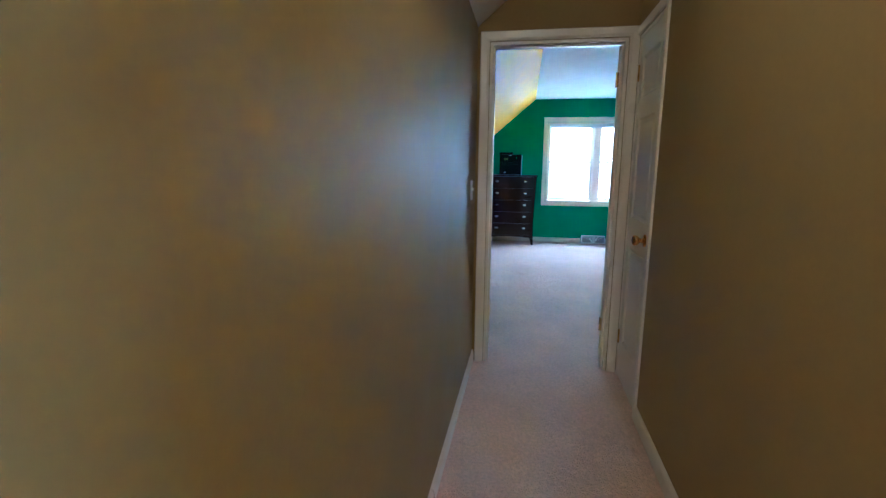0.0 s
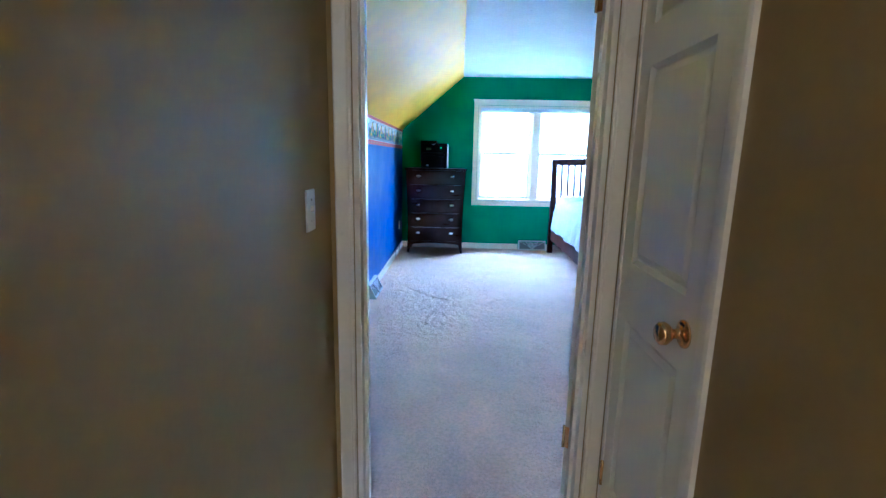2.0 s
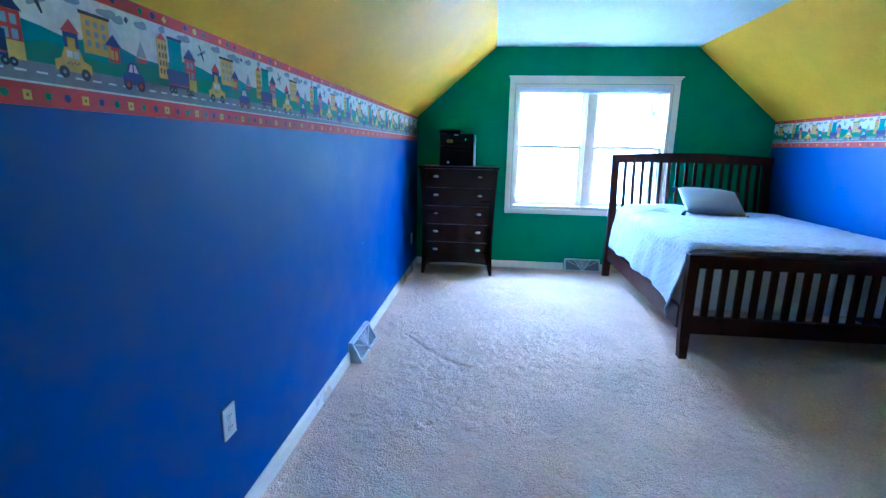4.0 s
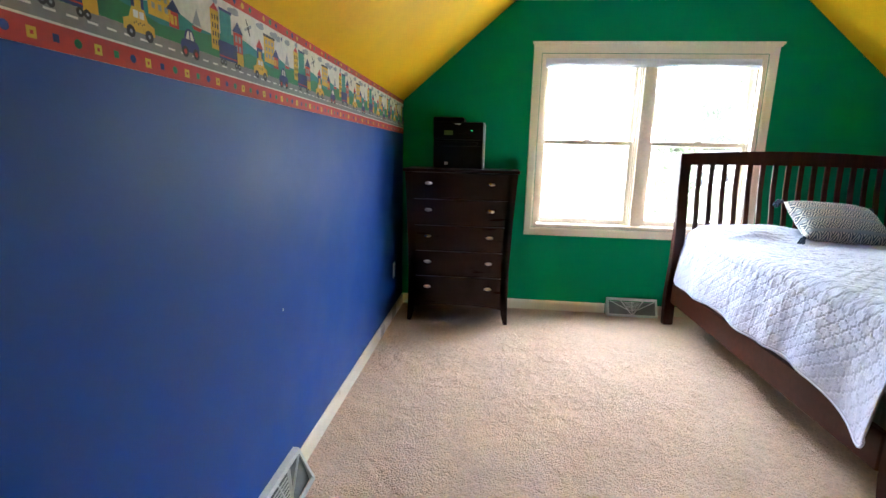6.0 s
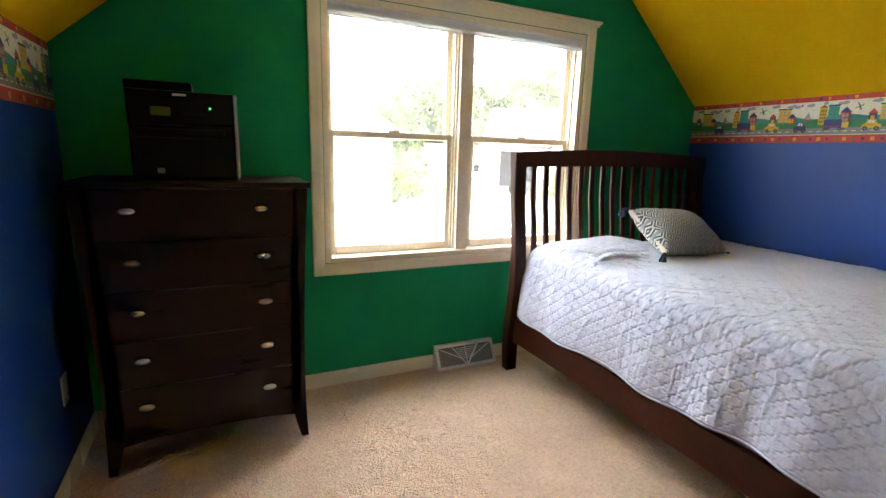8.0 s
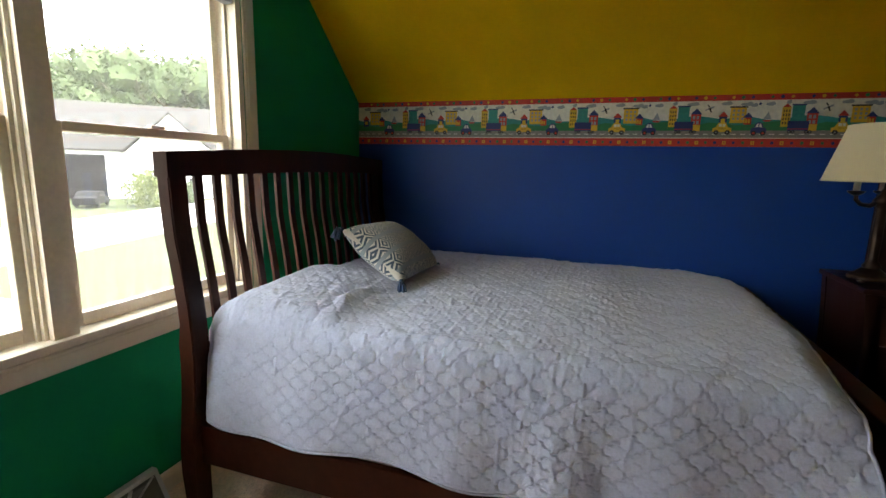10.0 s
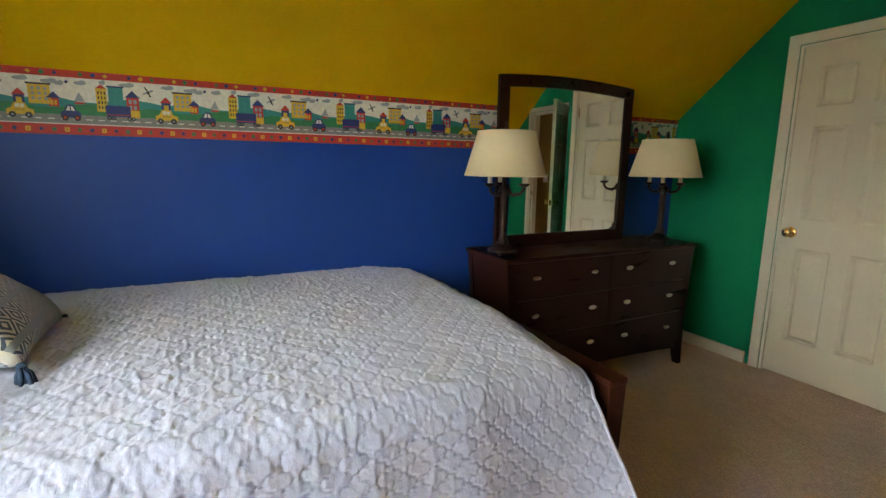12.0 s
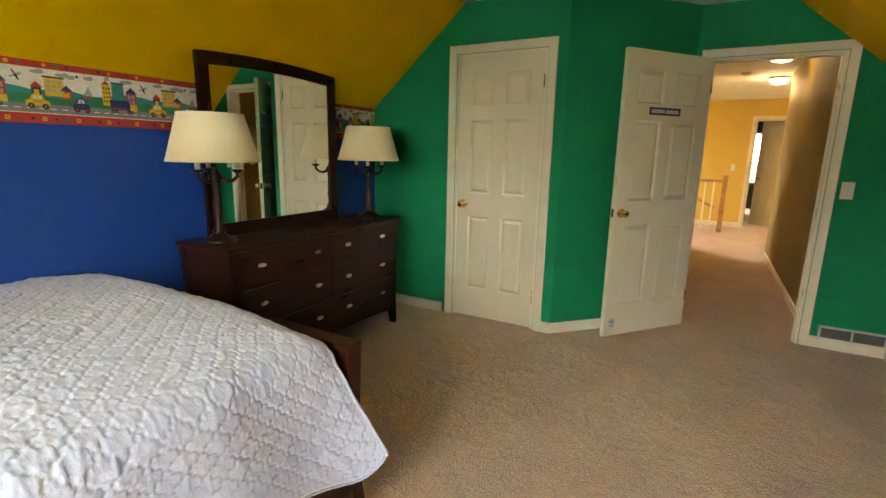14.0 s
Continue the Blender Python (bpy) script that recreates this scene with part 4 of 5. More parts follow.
def bed():
    t = thing("bed", "dark cherry wooden slatted bed with a curved headboard", "bed")
    # headboard posts, sleigh-curved in side view
    def hcurve(z):
        k = max(0.0, (z - 0.5) / 0.83)
        return BYH + 0.026 * k ** 1.5 - 0.034 * math.sin(math.pi * min(1, max(0, (z - 0.25) / 0.8)))
    n = 18
    for x0 in (BX0, BX1 - 0.075):
        bm = fresh()
        pf, pb = [], []
        for i in range(n + 1):
            z = 1.318 * i / n
            dep = 0.052 if z > 0.66 else 0.066
            if z < 0.14:
                dep = 0.05 + 0.016 * z / 0.14
            y = hcurve(z)
            pf.append((y - 0.03, z))
            pb.append((y - 0.03 + dep, z))
        prism(bm, pf + pb[::-1], "x", x0, x0 + 0.075)
        bmesh.ops.bevel(bm, geom=[e for e in bm.edges if abs(e.verts[0].co.x - e.verts[1].co.x) < 1e-5 and e.calc_face_angle(0) > 1.2], offset=0.004, segments=2, affect="EDGES")
        part("post", bm, CHERRY, t)
    w0, w1 = BX0 + 0.075, BX1 - 0.075
    # arched top rail
    bm = fresh()
    m_ = 16
    full0, full1 = BX0 - 0.002, BX1 + 0.002
    up = [(full0 + (full1 - full0) * i / m_, 1.318 + 0.03 * math.sin(math.pi * i / m_)) for i in range(m_ + 1)]
    dn = [(full0 + (full1 - full0) * i / m_, 1.235 + 0.012 * math.sin(math.pi * i / m_)) for i in range(m_ + 1)]
    prism(bm, up + dn[::-1], "y", hcurve(1.28) - 0.033, hcurve(1.28) + 0.026)
    part("top_rail", bm, CHERRY, t)
    bm = fresh()
    bx(bm, w0, w1, hcurve(0.6) - 0.02, hcurve(0.6) + 0.018, 0.565, 0.645, 0.004)
    part("lower_rail", bm, CHERRY, t)
    ns = 16
    for i in range(ns):
        xc = w0 + 0.071 + 0.0885 * i
        bm = fresh()
        pf, pb = [], []
        for j in range(11):
            z = 0.64 + 0.62 * j / 10
            pf.append((hcurve(z) - 0.008, z))
            pb.append((hcurve(z) + 0.005, z))
        prism(bm, pf + pb[::-1], "x", xc - 0.017, xc + 0.017)
        part("slat", bm, CHERRY, t)
    # footboard
    for x0 in (BX0 + 0.045, BX1 - 0.115):
        bm = fresh()
        pl, pr = [], []
        for i in range(13):
            z = 0.69 * i / 12
            taper = 0.022 * max(0, (0.2 - z) / 0.2)
            kick = 0.03 * max(0, (0.22 - z) / 0.22) ** 1.5
            pl.append((BYF - 0.033 - kick + 0.012 * math.sin(math.pi * z / 0.69), z))
            pr.append((BYF + 0.033 - kick * 0.4 - taper, z))
        prism(bm, pl + pr[::-1], "x", x0, x0 + 0.07)
        inner = x0 + (0.07 if x0 < 3 else 0.0)
        for v in bm.verts:
            if v.co.z < 0.2 and abs(v.co.x - inner) < 1e-4:
                v.co.x += (-0.022 if x0 < 3 else 0.022) * (0.2 - v.co.z) / 0.2
        part("foot_post", bm, CHERRY, t)
    f0, f1 = BX0 + 0.115, BX1 - 0.115
    bm = fresh()
    bx(bm, BX0 + 0.041, BX1 - 0.041, BYF - 0.036, BYF + 0.036, 0.69, 0.712, 0.006)
    bx(bm, f0, f1, BYF - 0.02, BYF + 0.02, 0.62, 0.69)
    part("foot_top_rail", bm, CHERRY, t)
    bm = fresh()
    bx(bm, f0, f1, BYF - 0.02, BYF + 0.02, 0.165, 0.285, 0.004)
    part("foot_lower_rail", bm, CHERRY, t)
    for i in range(13):
        xc = f0 + (f1 - f0) * (i + 0.75) / 13.5
        bm = fresh()
        bx(bm, xc - 0.021, xc + 0.021, BYF - 0.011, BYF + 0.011, 0.283, 0.622)
        part("foot_slat", bm, CHERRY, t)
    for x0 in (BX0 + 0.035, BX1 - 0.065):
        bm = fresh()
        bx(bm, x0, x0 + 0.03, BYF + 0.03, BYH - 0.03, 0.185, 0.335, 0.004)
        part("side_rail", bm, CHERRY, t)


bed()
b = fresh()
bx(b, BX0 + 0.075, BX1 - 0.06, 3.09, 5.06, 0.30, 0.72, 0.06, 4)
single("mattress", b, MATTRESS, "thick white mattress under the quilt", "mattress")


# ---- quilt ----
def quilt_material():
    m = mat("pale_lavender_quilted_cotton", (0.51, 0.54, 0.69), 0.9, var=0.05, scale=5, fine=120, bump=0.5, bump_scale=130, spec=0.2, dist=0.0015, sheen=0.2)
    n, l = m.node_tree.nodes, m.node_tree.links
    first = n["Bump"]
    tc = n.new("ShaderNodeTexCoord")
    mp = n.new("ShaderNodeMapping")
    mp.inputs["Rotation"].default_value = (0, 0, 0.5)
    mp.inputs["Scale"].default_value = (0.55, 1.5, 1.0)
    crease = n.new("ShaderNodeTexNoise")
    crease.inputs["Scale"].default_value, crease.inputs["Detail"].default_value, crease.inputs["Distortion"].default_value = 52, 3, 1.0
    b = n.new("ShaderNodeBump")
    b.inputs["Strength"].default_value, b.inputs["Distance"].default_value = 0.3, 0.003
    l.new(tc.outputs["Object"], mp.inputs[0])
    l.new(mp.outputs[0], crease.inputs["Vector"])
    l.new(crease.outputs[0], b.inputs["Height"])
    l.new(first.outputs[0], b.inputs["Normal"])
    l.new(b.outputs[0], n["Principled BSDF"].inputs["Normal"])
    return m


def puff(u, v):
    """Stitched ogee pattern: height from 0 along the stitching to 1 in a cell, with puckers across the thread."""
    a = u / 0.088 + v / 0.080
    c = u / 0.088 - v / 0.080
    a2 = a + 0.058 * math.sin(4 * math.pi * c)
    c2 = c + 0.058 * math.sin(4 * math.pi * a)
    da, dc = abs(math.sin(math.pi * a2)), abs(math.sin(math.pi * c2))
    d, along = (da, c) if da < dc else (dc, a)
    pucker = math.exp(-((d - 0.22) / 0.2) ** 2) * math.sin(math.pi * along * 7.0 + 5.0 * noise.noise((u * 30, v * 30, 1.7)))
    return 1 - math.exp(-d / 0.095) + 0.18 * pucker


def quilt():
    bm = fresh()
    topz, rad = 0.755, 0.075
    east, west = 3.625, 2.10
    y0, y1 = 3.04, 5.015
    step = 0.0045
    nv = int((y1 - y0) / step)
    total_top = east - west
    side = 0.52
    nu = int((0.16 + total_top + side) / step)
    grid = []
    for j in range(nv + 1):
        v = y0 + (y1 - y0) * j / nv
        row = []
        near_foot = max(0.0, 1 - (v - y0) / 0.4)
        hem = 0.355 - 0.14 * near_foot ** 1.6 + 0.10 * max(0.0, 1 - (v - y0) / 0.12) ** 2 + 0.012 * math.sin(v * 9.0)
        drop = topz - hem
        for i in range(nu + 1):
            s = (0.16 + total_top + side) * i / nu
            if s < 0.16:
                nx, nz = 1.0, 0.0
                k = (0.16 - s) / 0.16
                x = east - 0.02 * (1 - k) ** 2
                z = topz - 0.16 * k
            else:
                d = s - 0.16
                if d < total_top - rad:
                    x, z, nx, nz = east - 0.02 - d, topz, 0.0, 1.0
                else:
                    e = d - (total_top - rad)
                    arc = rad * math.pi / 2
                    if e < arc:
                        a = e / rad
                        x, z = west + rad - rad * math.sin(a) - 0.02, topz - rad + rad * math.cos(a)
                        nx, nz = -math.sin(a), math.cos(a)
                    else:
                        g = (e - arc) / (side + rad - arc)
                        fall = g * (drop - rad)
                        swing = 0.05 * g + 0.065 * near_foot ** 1.5 * g
                        fold = (0.012 + 0.02 * near_foot) * g * math.sin(v * 17 + 1.3 * math.sin(v * 5))
                        x, z = west - 0.02 - swing - fold, topz - rad - fall
                        nx, nz = -1.0, 0.1
            # crown of the bed, sag at the edges, pillows under the cover at the head
            if nz > 0.12:
                flat = min(1.0, (nz - 0.1) / 0.9) ** 0.8
                cx = (x - west) / (east - west)
                z += 0.014 * math.sin(math.pi * min(1, max(0, cx)))
                hd = max(0.0, min(1.0, (v - 4.42) / 0.38))
                hd = hd * hd * (3 - 2 * hd)
                pill = max(0.0, 1 - ((x - 2.42) / 0.42) ** 4) if abs(x - 2.42) < 0.42 else 0.0
                z += 0.055 * hd * pill * flat
                z -= 0.075 * max(0.0, (v - 4.93) / 0.12) ** 2 * (0.4 + 0.6 * (x < 2.9)) * flat
                z -= 0.035 * max(0.0, (3.14 - v) / 0.1) ** 2 * flat
                # rumpled folds beside the cushion: two ridges and the dip between them
                for fx, fy, ang, lng, wid, hi in ((2.37, 4.59, 0.15, 0.12, 0.026, 0.021), (2.43, 4.65, 0.0, 0.09, 0.022, 0.015), (2.19, 4.585, 0.5, 0.13, 0.05, 0.009), (2.36, 4.63, 0.1, 0.12, 0.02, -0.009)):
                    al = (x - fx) * math.cos(ang) + (v - fy) * math.sin(ang)
                    ac = (v - fy) * math.cos(ang) - (x - fx) * math.sin(ang) + 0.02 * math.sin(al * 22)
                    z += hi * math.exp(-(al / lng) ** 2 - (ac / wid) ** 2) * flat
                # fine gathers running out from the folds
                far = math.hypot(x - 2.35, v - 4.6)
                z += 0.0035 * math.exp(-((far - 0.2) / 0.16) ** 2) * noise.noise((7 * math.atan2(v - 4.6, x - 2.35), far * 5, 2.0)) * flat
            # far corner at the foot drops softly
            z -= 0.07 * min(1.0, max(0.0, (x - 3.44) / 0.17)) ** 2 * max(0.0, (3.30 - v) / 0.26) ** 1.5
            pull = min(1.0, max(0.0, (2.65 - x) / 0.5)) * near_foot
            yy = v + 0.06 * pull
            if z < topz - rad - 0.02 and x < 2.3:
                low = (topz - rad - z) / 0.45
                yy = v + 0.06 * pull - 0.13 * near_foot * min(1.0, low)
            P = Vector((x, yy, z))
            wr = noise.noise((x * 3.1, v * 4.3, z * 3)) * 0.006
            wr += (1 - abs(noise.noise((x * 9 + v * 5, v * 7 - x * 3, z * 6)))) ** 6 * 0.0035
            wr += (1 - abs(noise.noise((x * 5 + 7, v * 26, z * 4)))) ** 10 * 0.006 * max(0.0, noise.noise((x * 2.2, v * 2.2, 5)) + 0.25)
            wr += noise.noise((x * 25, v * 25, z * 25)) * 0.0015
            wr += (1 - abs(noise.noise((x * 4 + v * 11, v * 14 - x * 9, z * 5 + 3)))) ** 8 * 0.005 * max(0.0, 0.3 + noise.noise((x * 2.6, v * 2.6, 14)))
            wr += noise.noise((x * 30 + v * 18, v * 62 - x * 12, z * 45)) * 0.0010 * (0.6 + noise.noise((x * 4, v * 4, 11)))
            wr += (1 - abs(noise.noise((x * 7 + z * 7, v * 30 + x * 5, 2.0)))) ** 5 * 0.0026 * max(0.0, 0.35 + noise.noise((x * 1.7, v * 1.9, z + 8)))
            u = s
            h = 0.0049 * (1 + 0.5 * noise.noise((x * 8, v * 8, z * 8))) * puff(u + 0.01 * noise.noise((x * 6, v * 6, 3)), v + 0.01 * noise.noise((x * 6, v * 6, 9)))
            soft = min(1.0, i / 6, (nu - i) / 4)
            N = Vector((nx, 0, nz)).normalized()
            P += N * (wr * soft + h * soft)
            P.z = max(P.z, 0.16)
            row.append(bm.verts.new(P))
        grid.append(row)
    for j in range(nv):
        for i in range(nu):
            f = bm.faces.new((grid[j][i], grid[j + 1][i], grid[j + 1][i + 1], grid[j][i + 1]))
            f.smooth = True
    # bound edge rolled under
    t = thing("quilt", "pale lavender quilted bedspread, rumpled, hanging over the bed side", "quilt")
    edge = fresh()
    for k, line in enumerate(([r[-1] for r in grid], grid[0], grid[-1])):
        tube(edge, [v.co.copy() for v in line[::4]] + [line[-1].co.copy()], 0.005, 6)
    cloth = quilt_material()
    part("cover", bm, cloth, t)
    part("binding", edge, cloth, t, "narrow stitched binding")
    return t


quilt()


# ---- cushion ----
def cushion_material():
    m = mat("woven_diamond_cushion_cover", (0.5, 0.5, 0.46), 0.9, var=0.05, bump=0.3, bump_scale=300, sheen=0.2)
    n, l = m.node_tree.nodes, m.node_tree.links
    tc = n.new("ShaderNodeTexCoord")
    sep = n.new("ShaderNodeSeparateXYZ")
    l.new(tc.outputs["Object"], sep.inputs[0])

    def op(kind, a, b_=None):
        q = n.new("ShaderNodeMath")
        q.operation = kind
        for k, val in enumerate((a, b_)):
            if val is None:
                continue
            if isinstance(val, (int, float)):
                q.inputs[k].default_value = val
            else:
                l.new(val, q.inputs[k])
        return q.outputs[0]
    px, py = 0.064, 0.0875
    fx = op("ABSOLUTE", op("SUBTRACT", op("FRACT", op("DIVIDE", sep.outputs[0], px)), 0.5))
    fy = op("ABSOLUTE", op("SUBTRACT", op("FRACT", op("ADD", op("DIVIDE", sep.outputs[1], py), 0.5)), 0.5))
    dia = op("ADD", fx, fy)
    ring = op("FRACT", op("MULTIPLY", dia, 4.0))
    on = op("GREATER_THAN", ring, 0.46)
    band = op("LESS_THAN", op("ABSOLUTE", op("SUBTRACT", op("FRACT", op("DIVIDE", sep.outputs[1], py)), 0.5)), 0.11)
    edge = op("GREATER_THAN", op("ABSOLUTE", sep.outputs[0]), 0.27)
    mix1 = n.new("ShaderNodeMixRGB")
    mix1.inputs[1].default_value, mix1.inputs[2].default_value = (0.56, 0.53, 0.45, 1), (0.045, 0.07, 0.10, 1)
    l.new(on, mix1.inputs[0])
    mix2 = n.new("ShaderNodeMixRGB")
    mix2.inputs[2].default_value = (0.24, 0.27, 0.28, 1)
    l.new(band, mix2.inputs[0])
    l.new(mix1.outputs[0], mix2.inputs[1])
    mix3 = n.new("ShaderNodeMixRGB")
    mix3.inputs[2].default_value = (0.6, 0.56, 0.47, 1)
    l.new(edge, mix3.inputs[0])
    l.new(mix2.outputs[0], mix3.inputs[1])
    l.new(mix3.outputs[0], n["Principled BSDF"].inputs["Base Color"])
    return m


def cushion():
    t = thing("cushion", "grey and cream diamond-woven cushion with blue tassels on the quilt", "cushion")
    A, B, T = 0.285, 0.172, 0.088
    bm = fresh()
    n, m_ = 36, 24
    for side in (1, -1):
        g = []
        for j in range(m_ + 1):
            row = []
            for i in range(n + 1):
                a, c = -1 + 2 * i / n, -1 + 2 * j / m_
                prof = ((1 - abs(a) ** 2.6) * (1 - abs(c) ** 2.4)) ** 0.46
                pin = 1 - 0.05 * (1 - a * a) * abs(c) ** 3
                pin2 = 1 - 0.06 * (1 - c * c) * abs(a) ** 3
                wr = 0.006 * noise.noise((a * 3, c * 3, side * 2.0)) * (1 - prof * 0.4)
                row.append(bm.verts.new((A * a * pin2, B * c * pin, side * (T * prof + wr * (prof > 0)))))
            g.append(row)
        for j in range(m_):
            for i in range(n):
                q = (g[j][i], g[j][i + 1], g[j + 1][i + 1], g[j + 1][i])
                f = bm.faces.new(q if side > 0 else q[::-1])
                f.smooth = True
    bmesh.ops.remove_doubles(bm, verts=bm.verts[:], dist=0.0005)
    part("cover", bm, cushion_material(), t)
    down = Vector((0, -math.sin(radians(36)), -math.cos(radians(36))))
    for sx in (-1, 1):
        for sy in (-1, 1):
            tb = fresh()
            base = Vector((sx * (A + 0.002), sy * (B - 0.002), 0))
            d = Vector((sx * 0.85, sy * 0.5, 0)).normalized()
            bmesh.ops.create_uvsphere(tb, u_segments=10, v_segments=8, radius=0.012, matrix=Matrix.Translation(base + d * 0.006))
            rng = random.Random(sx * 3 + sy)
            for k in range(34):
                j1 = Vector((rng.uniform(-1, 1), rng.uniform(-1, 1), rng.uniform(-1, 1))) * 0.017
                tube(tb, [base + d * 0.008, base + d * 0.022 + down * 0.010 + j1 * 0.7, base + d * 0.034 + down * 0.038 + j1], 0.0048, 5)
            part("tassel", tb, TASSEL, t, "slate blue yarn tassel")
    return t


cu = cushion()
cu.matrix_world = pose(2.86, 4.655, 0.893, 36, 4, 4)


# ---- registers, switches, outlets ----
def floor_register(name, label, m):
    """Wedge-shaped baseboard register, local x along the wall, back at y 0, facing -y."""
    t = thing(name, label, "vent")
    L, H, D = 0.40, 0.135, 0.085
    bm = fresh()
    face = lambda s: Vector((0, -D + 0.055 * s, 0.012 + (H - 0.028) * s))
    for x0, x1 in ((0, 0.004), (L - 0.004, L)):
        prism(bm, [(0, 0), (-D, 0), (-D, 0.012), (-0.03, H - 0.014), (-0.024, H), (0, H)], "x", x0, x1)
    prism(bm, [(0, H - 0.004), (0, H), (-0.026, H), (-0.032, H - 0.014), (-0.028, H - 0.016), (-0.022, H - 0.004)], "x", 0.004, L - 0.004)
    prism(bm, [(-D, 0), (-D, 0.013), (-D + 0.005, 0.02), (-D + 0.009, 0.018), (-D + 0.006, 0)], "x", 0.004, L - 0.004)
    part("housing", bm, VENTM, t, "white painted steel housing")
    bm = fresh()
    prism(bm, [(-0.001, 0.003), (-D + 0.02, 0.003), (-0.03, H - 0.03), (-0.001, H - 0.03)], "x", 0.006, L - 0.006)
    part("damper", bm, VENTG, t)
    fr_ = fresh()
    def strip(a, c, w=0.007):
        p = Vector((a[0], face(a[1]).y, face(a[1]).z))
        q = Vector((c[0], face(c[1]).y, face(c[1]).z))
        beam(fr_, p, q, w, 0.004)
    strip((0.01, 0.0), (0.01, 1.0), 0.012); strip((L - 0.01, 0), (L - 0.01, 1), 0.012)
    strip((L * 0.28, 1.0), (L * 0.5, 0.0), 0.012); strip((L * 0.72, 1.0), (L * 0.5, 0.0), 0.012)
    strip((L * 0.42, 0.36), (L * 0.06, 0.98)); strip((L * 0.58, 0.36), (L * 0.94, 0.98))
    strip((L * 0.5, 0.0), (L * 0.5, 1.0), 0.006)
    for k in range(7):
        s = 0.36 + k * 0.09
        w = 0.02 + 0.07 * (s - 0.3)
        strip((L * 0.5 - w, s), (L * 0.5 + w, s), 0.0035)
    strip((0.01, 0.03), (L - 0.01, 0.03), 0.008)
    part("grille", fr_, VENTM, t, "white fan-patterned grille")
    t.matrix_world = m
    return t


floor_register("floor_register", "white fan-patterned wedge heating register against the blue wall", pose(XL + 0.001, 2.575, 0.001, 0, 0, 90))
floor_register("floor_register", "white fan-patterned wedge heating register under the window", pose(1.61, YW - 0.001, 0.001))


def wall_grille():
    t = thing("return_grille", "white slotted return-air grille low on the green wall", "vent")
    x0, x1 = -0.11, 0.275
    bm = fresh()
    z0, z1 = 0.004, 0.168
    bx(bm, x0, x1, 0.0, 0.008, z0, z0 + 0.016); bx(bm, x0, x1, 0.0, 0.008, z1 - 0.016, z1)
    for xa in (x0, x1 - 0.016, (x0 + x1) / 2 - 0.006):
        bx(bm, xa, xa + (0.016 if xa != (x0 + x1) / 2 - 0.006 else 0.012), 0.0, 0.0085, z0 + 0.016, z1 - 0.016)
    part("frame", bm, VENTM, t)
    # louvres coloured darker grey for the shade between them
    for i in range(13):
        bm = fresh()
        z = z0 + 0.024 + i * 0.0098
        prism(bm, [(0.001, z), (0.007, z - 0.004), (0.007, z - 0.002), (0.001, z + 0.002)], "x", x0 + 0.016, x1 - 0.016)
        part("louvre", bm, VENTG, t)
    bm = fresh()
    # dark sheet behind the louvres, painted in place of the duct's shade
    bx(bm, x0 + 0.01, x1 - 0.01, 0.0003, 0.001, z0 + 0.01, z1 - 0.01)
    part("duct_shade", bm, VENTD, t)


wall_grille()


def wall_plate(name, label, cat, m, kind):
    t = thing(name, label, cat)
    bm = fresh()
    bx(bm, -0.036, 0.036, -0.006, 0, -0.058, 0.058, 0.003)
    part("plate", bm, PLATE, t)
    if kind == "switch":
        bm = fresh()
        bx(bm, -0.005, 0.005, -0.016, -0.005, -0.004, 0.014, 0.002)
        part("toggle", bm, PLATE, t)
    else:
        for z in (-0.021, 0.021):
            bm = fresh()
            lathe(bm, [(0.0165, 0), (0.0165, 0.003), (0.015, 0.004)], 18, m=pose(0, -0.005, z, 90))
            so = part("socket", bm, PLATE, t)
            bm = fresh()
            # dark strips stand in for the shade inside the slots
            for dx in (-0.006, 0.006):
                bx(bm, dx - 0.001, dx + 0.001, -0.0095, -0.0088, z - 0.001, z + 0.008)
            part("slot_shade", bm, VENTD, so)
    for z in ((-0.03, 0.03) if kind == "switch" else (0,)):
        bm = fresh()
        lathe(bm, [(0.003, 0), (0.003, 0.001)], 8, m=pose(0, -0.006, z, 90))
        part("screw", bm, NICKEL, t)
    t.matrix_world = m
    return t


wall_plate("light_switch", "ivory toggle light switch on the tan hall wall", "switch", pose(HX0, -0.335, 1.168, 0, 0, 90), "switch")
wall_plate("light_switch", "ivory toggle light switch on the green wall", "switch", pose(0.262, 0, 1.135, 0, 0, 180), "switch")
wall_plate("wall_outlet", "ivory wall outlet low on the blue wall", "outlet", pose(XL, 1.23, 0.43, 0, 0, 90), "outlet")
wall_plate("wall_outlet", "ivory wall outlet behind the tall chest", "outlet", pose(XL, 4.92, 0.37, 0, 0, 90), "outlet")
wall_plate("light_switch", "ivory light switch on the golden landing wall", "switch", pose(0.72, FARY, 1.15, 0, 0, 180), "switch")

# name sign and sticker on the open door
sgn = thing("door_sign", "narrow black name sign with pale lettering stuck on the open door", "sign")
b = fresh()
bx(b, -0.145, 0.145, -0.004, 0, -0.026, 0.026, 0.001)
part("plaque", b, SIGN, sgn)
b = fresh()
rg = random.Random(7)
xx = -0.13
while xx < 0.125:
    w_ = rg.uniform(0.007, 0.012)
    if not -0.004 < xx < 0.006:
        bx(b, xx, xx + w_ - 0.0025, -0.0046, -0.0036, -0.013, 0.013)
    xx += w_
part("lettering", b, SIGNW, sgn)
stk = thing("door_sticker", "round white sticker low on the open door", "sticker")
b = fresh()
lathe(b, [(0.036, 0), (0.036, 0.0008)], 28, m=pose(0, 0, 0, 90) @ Matrix.Diagonal((1, 1.25, 1, 1)))
part("disc", b, SIGNW, stk)
b = fresh()
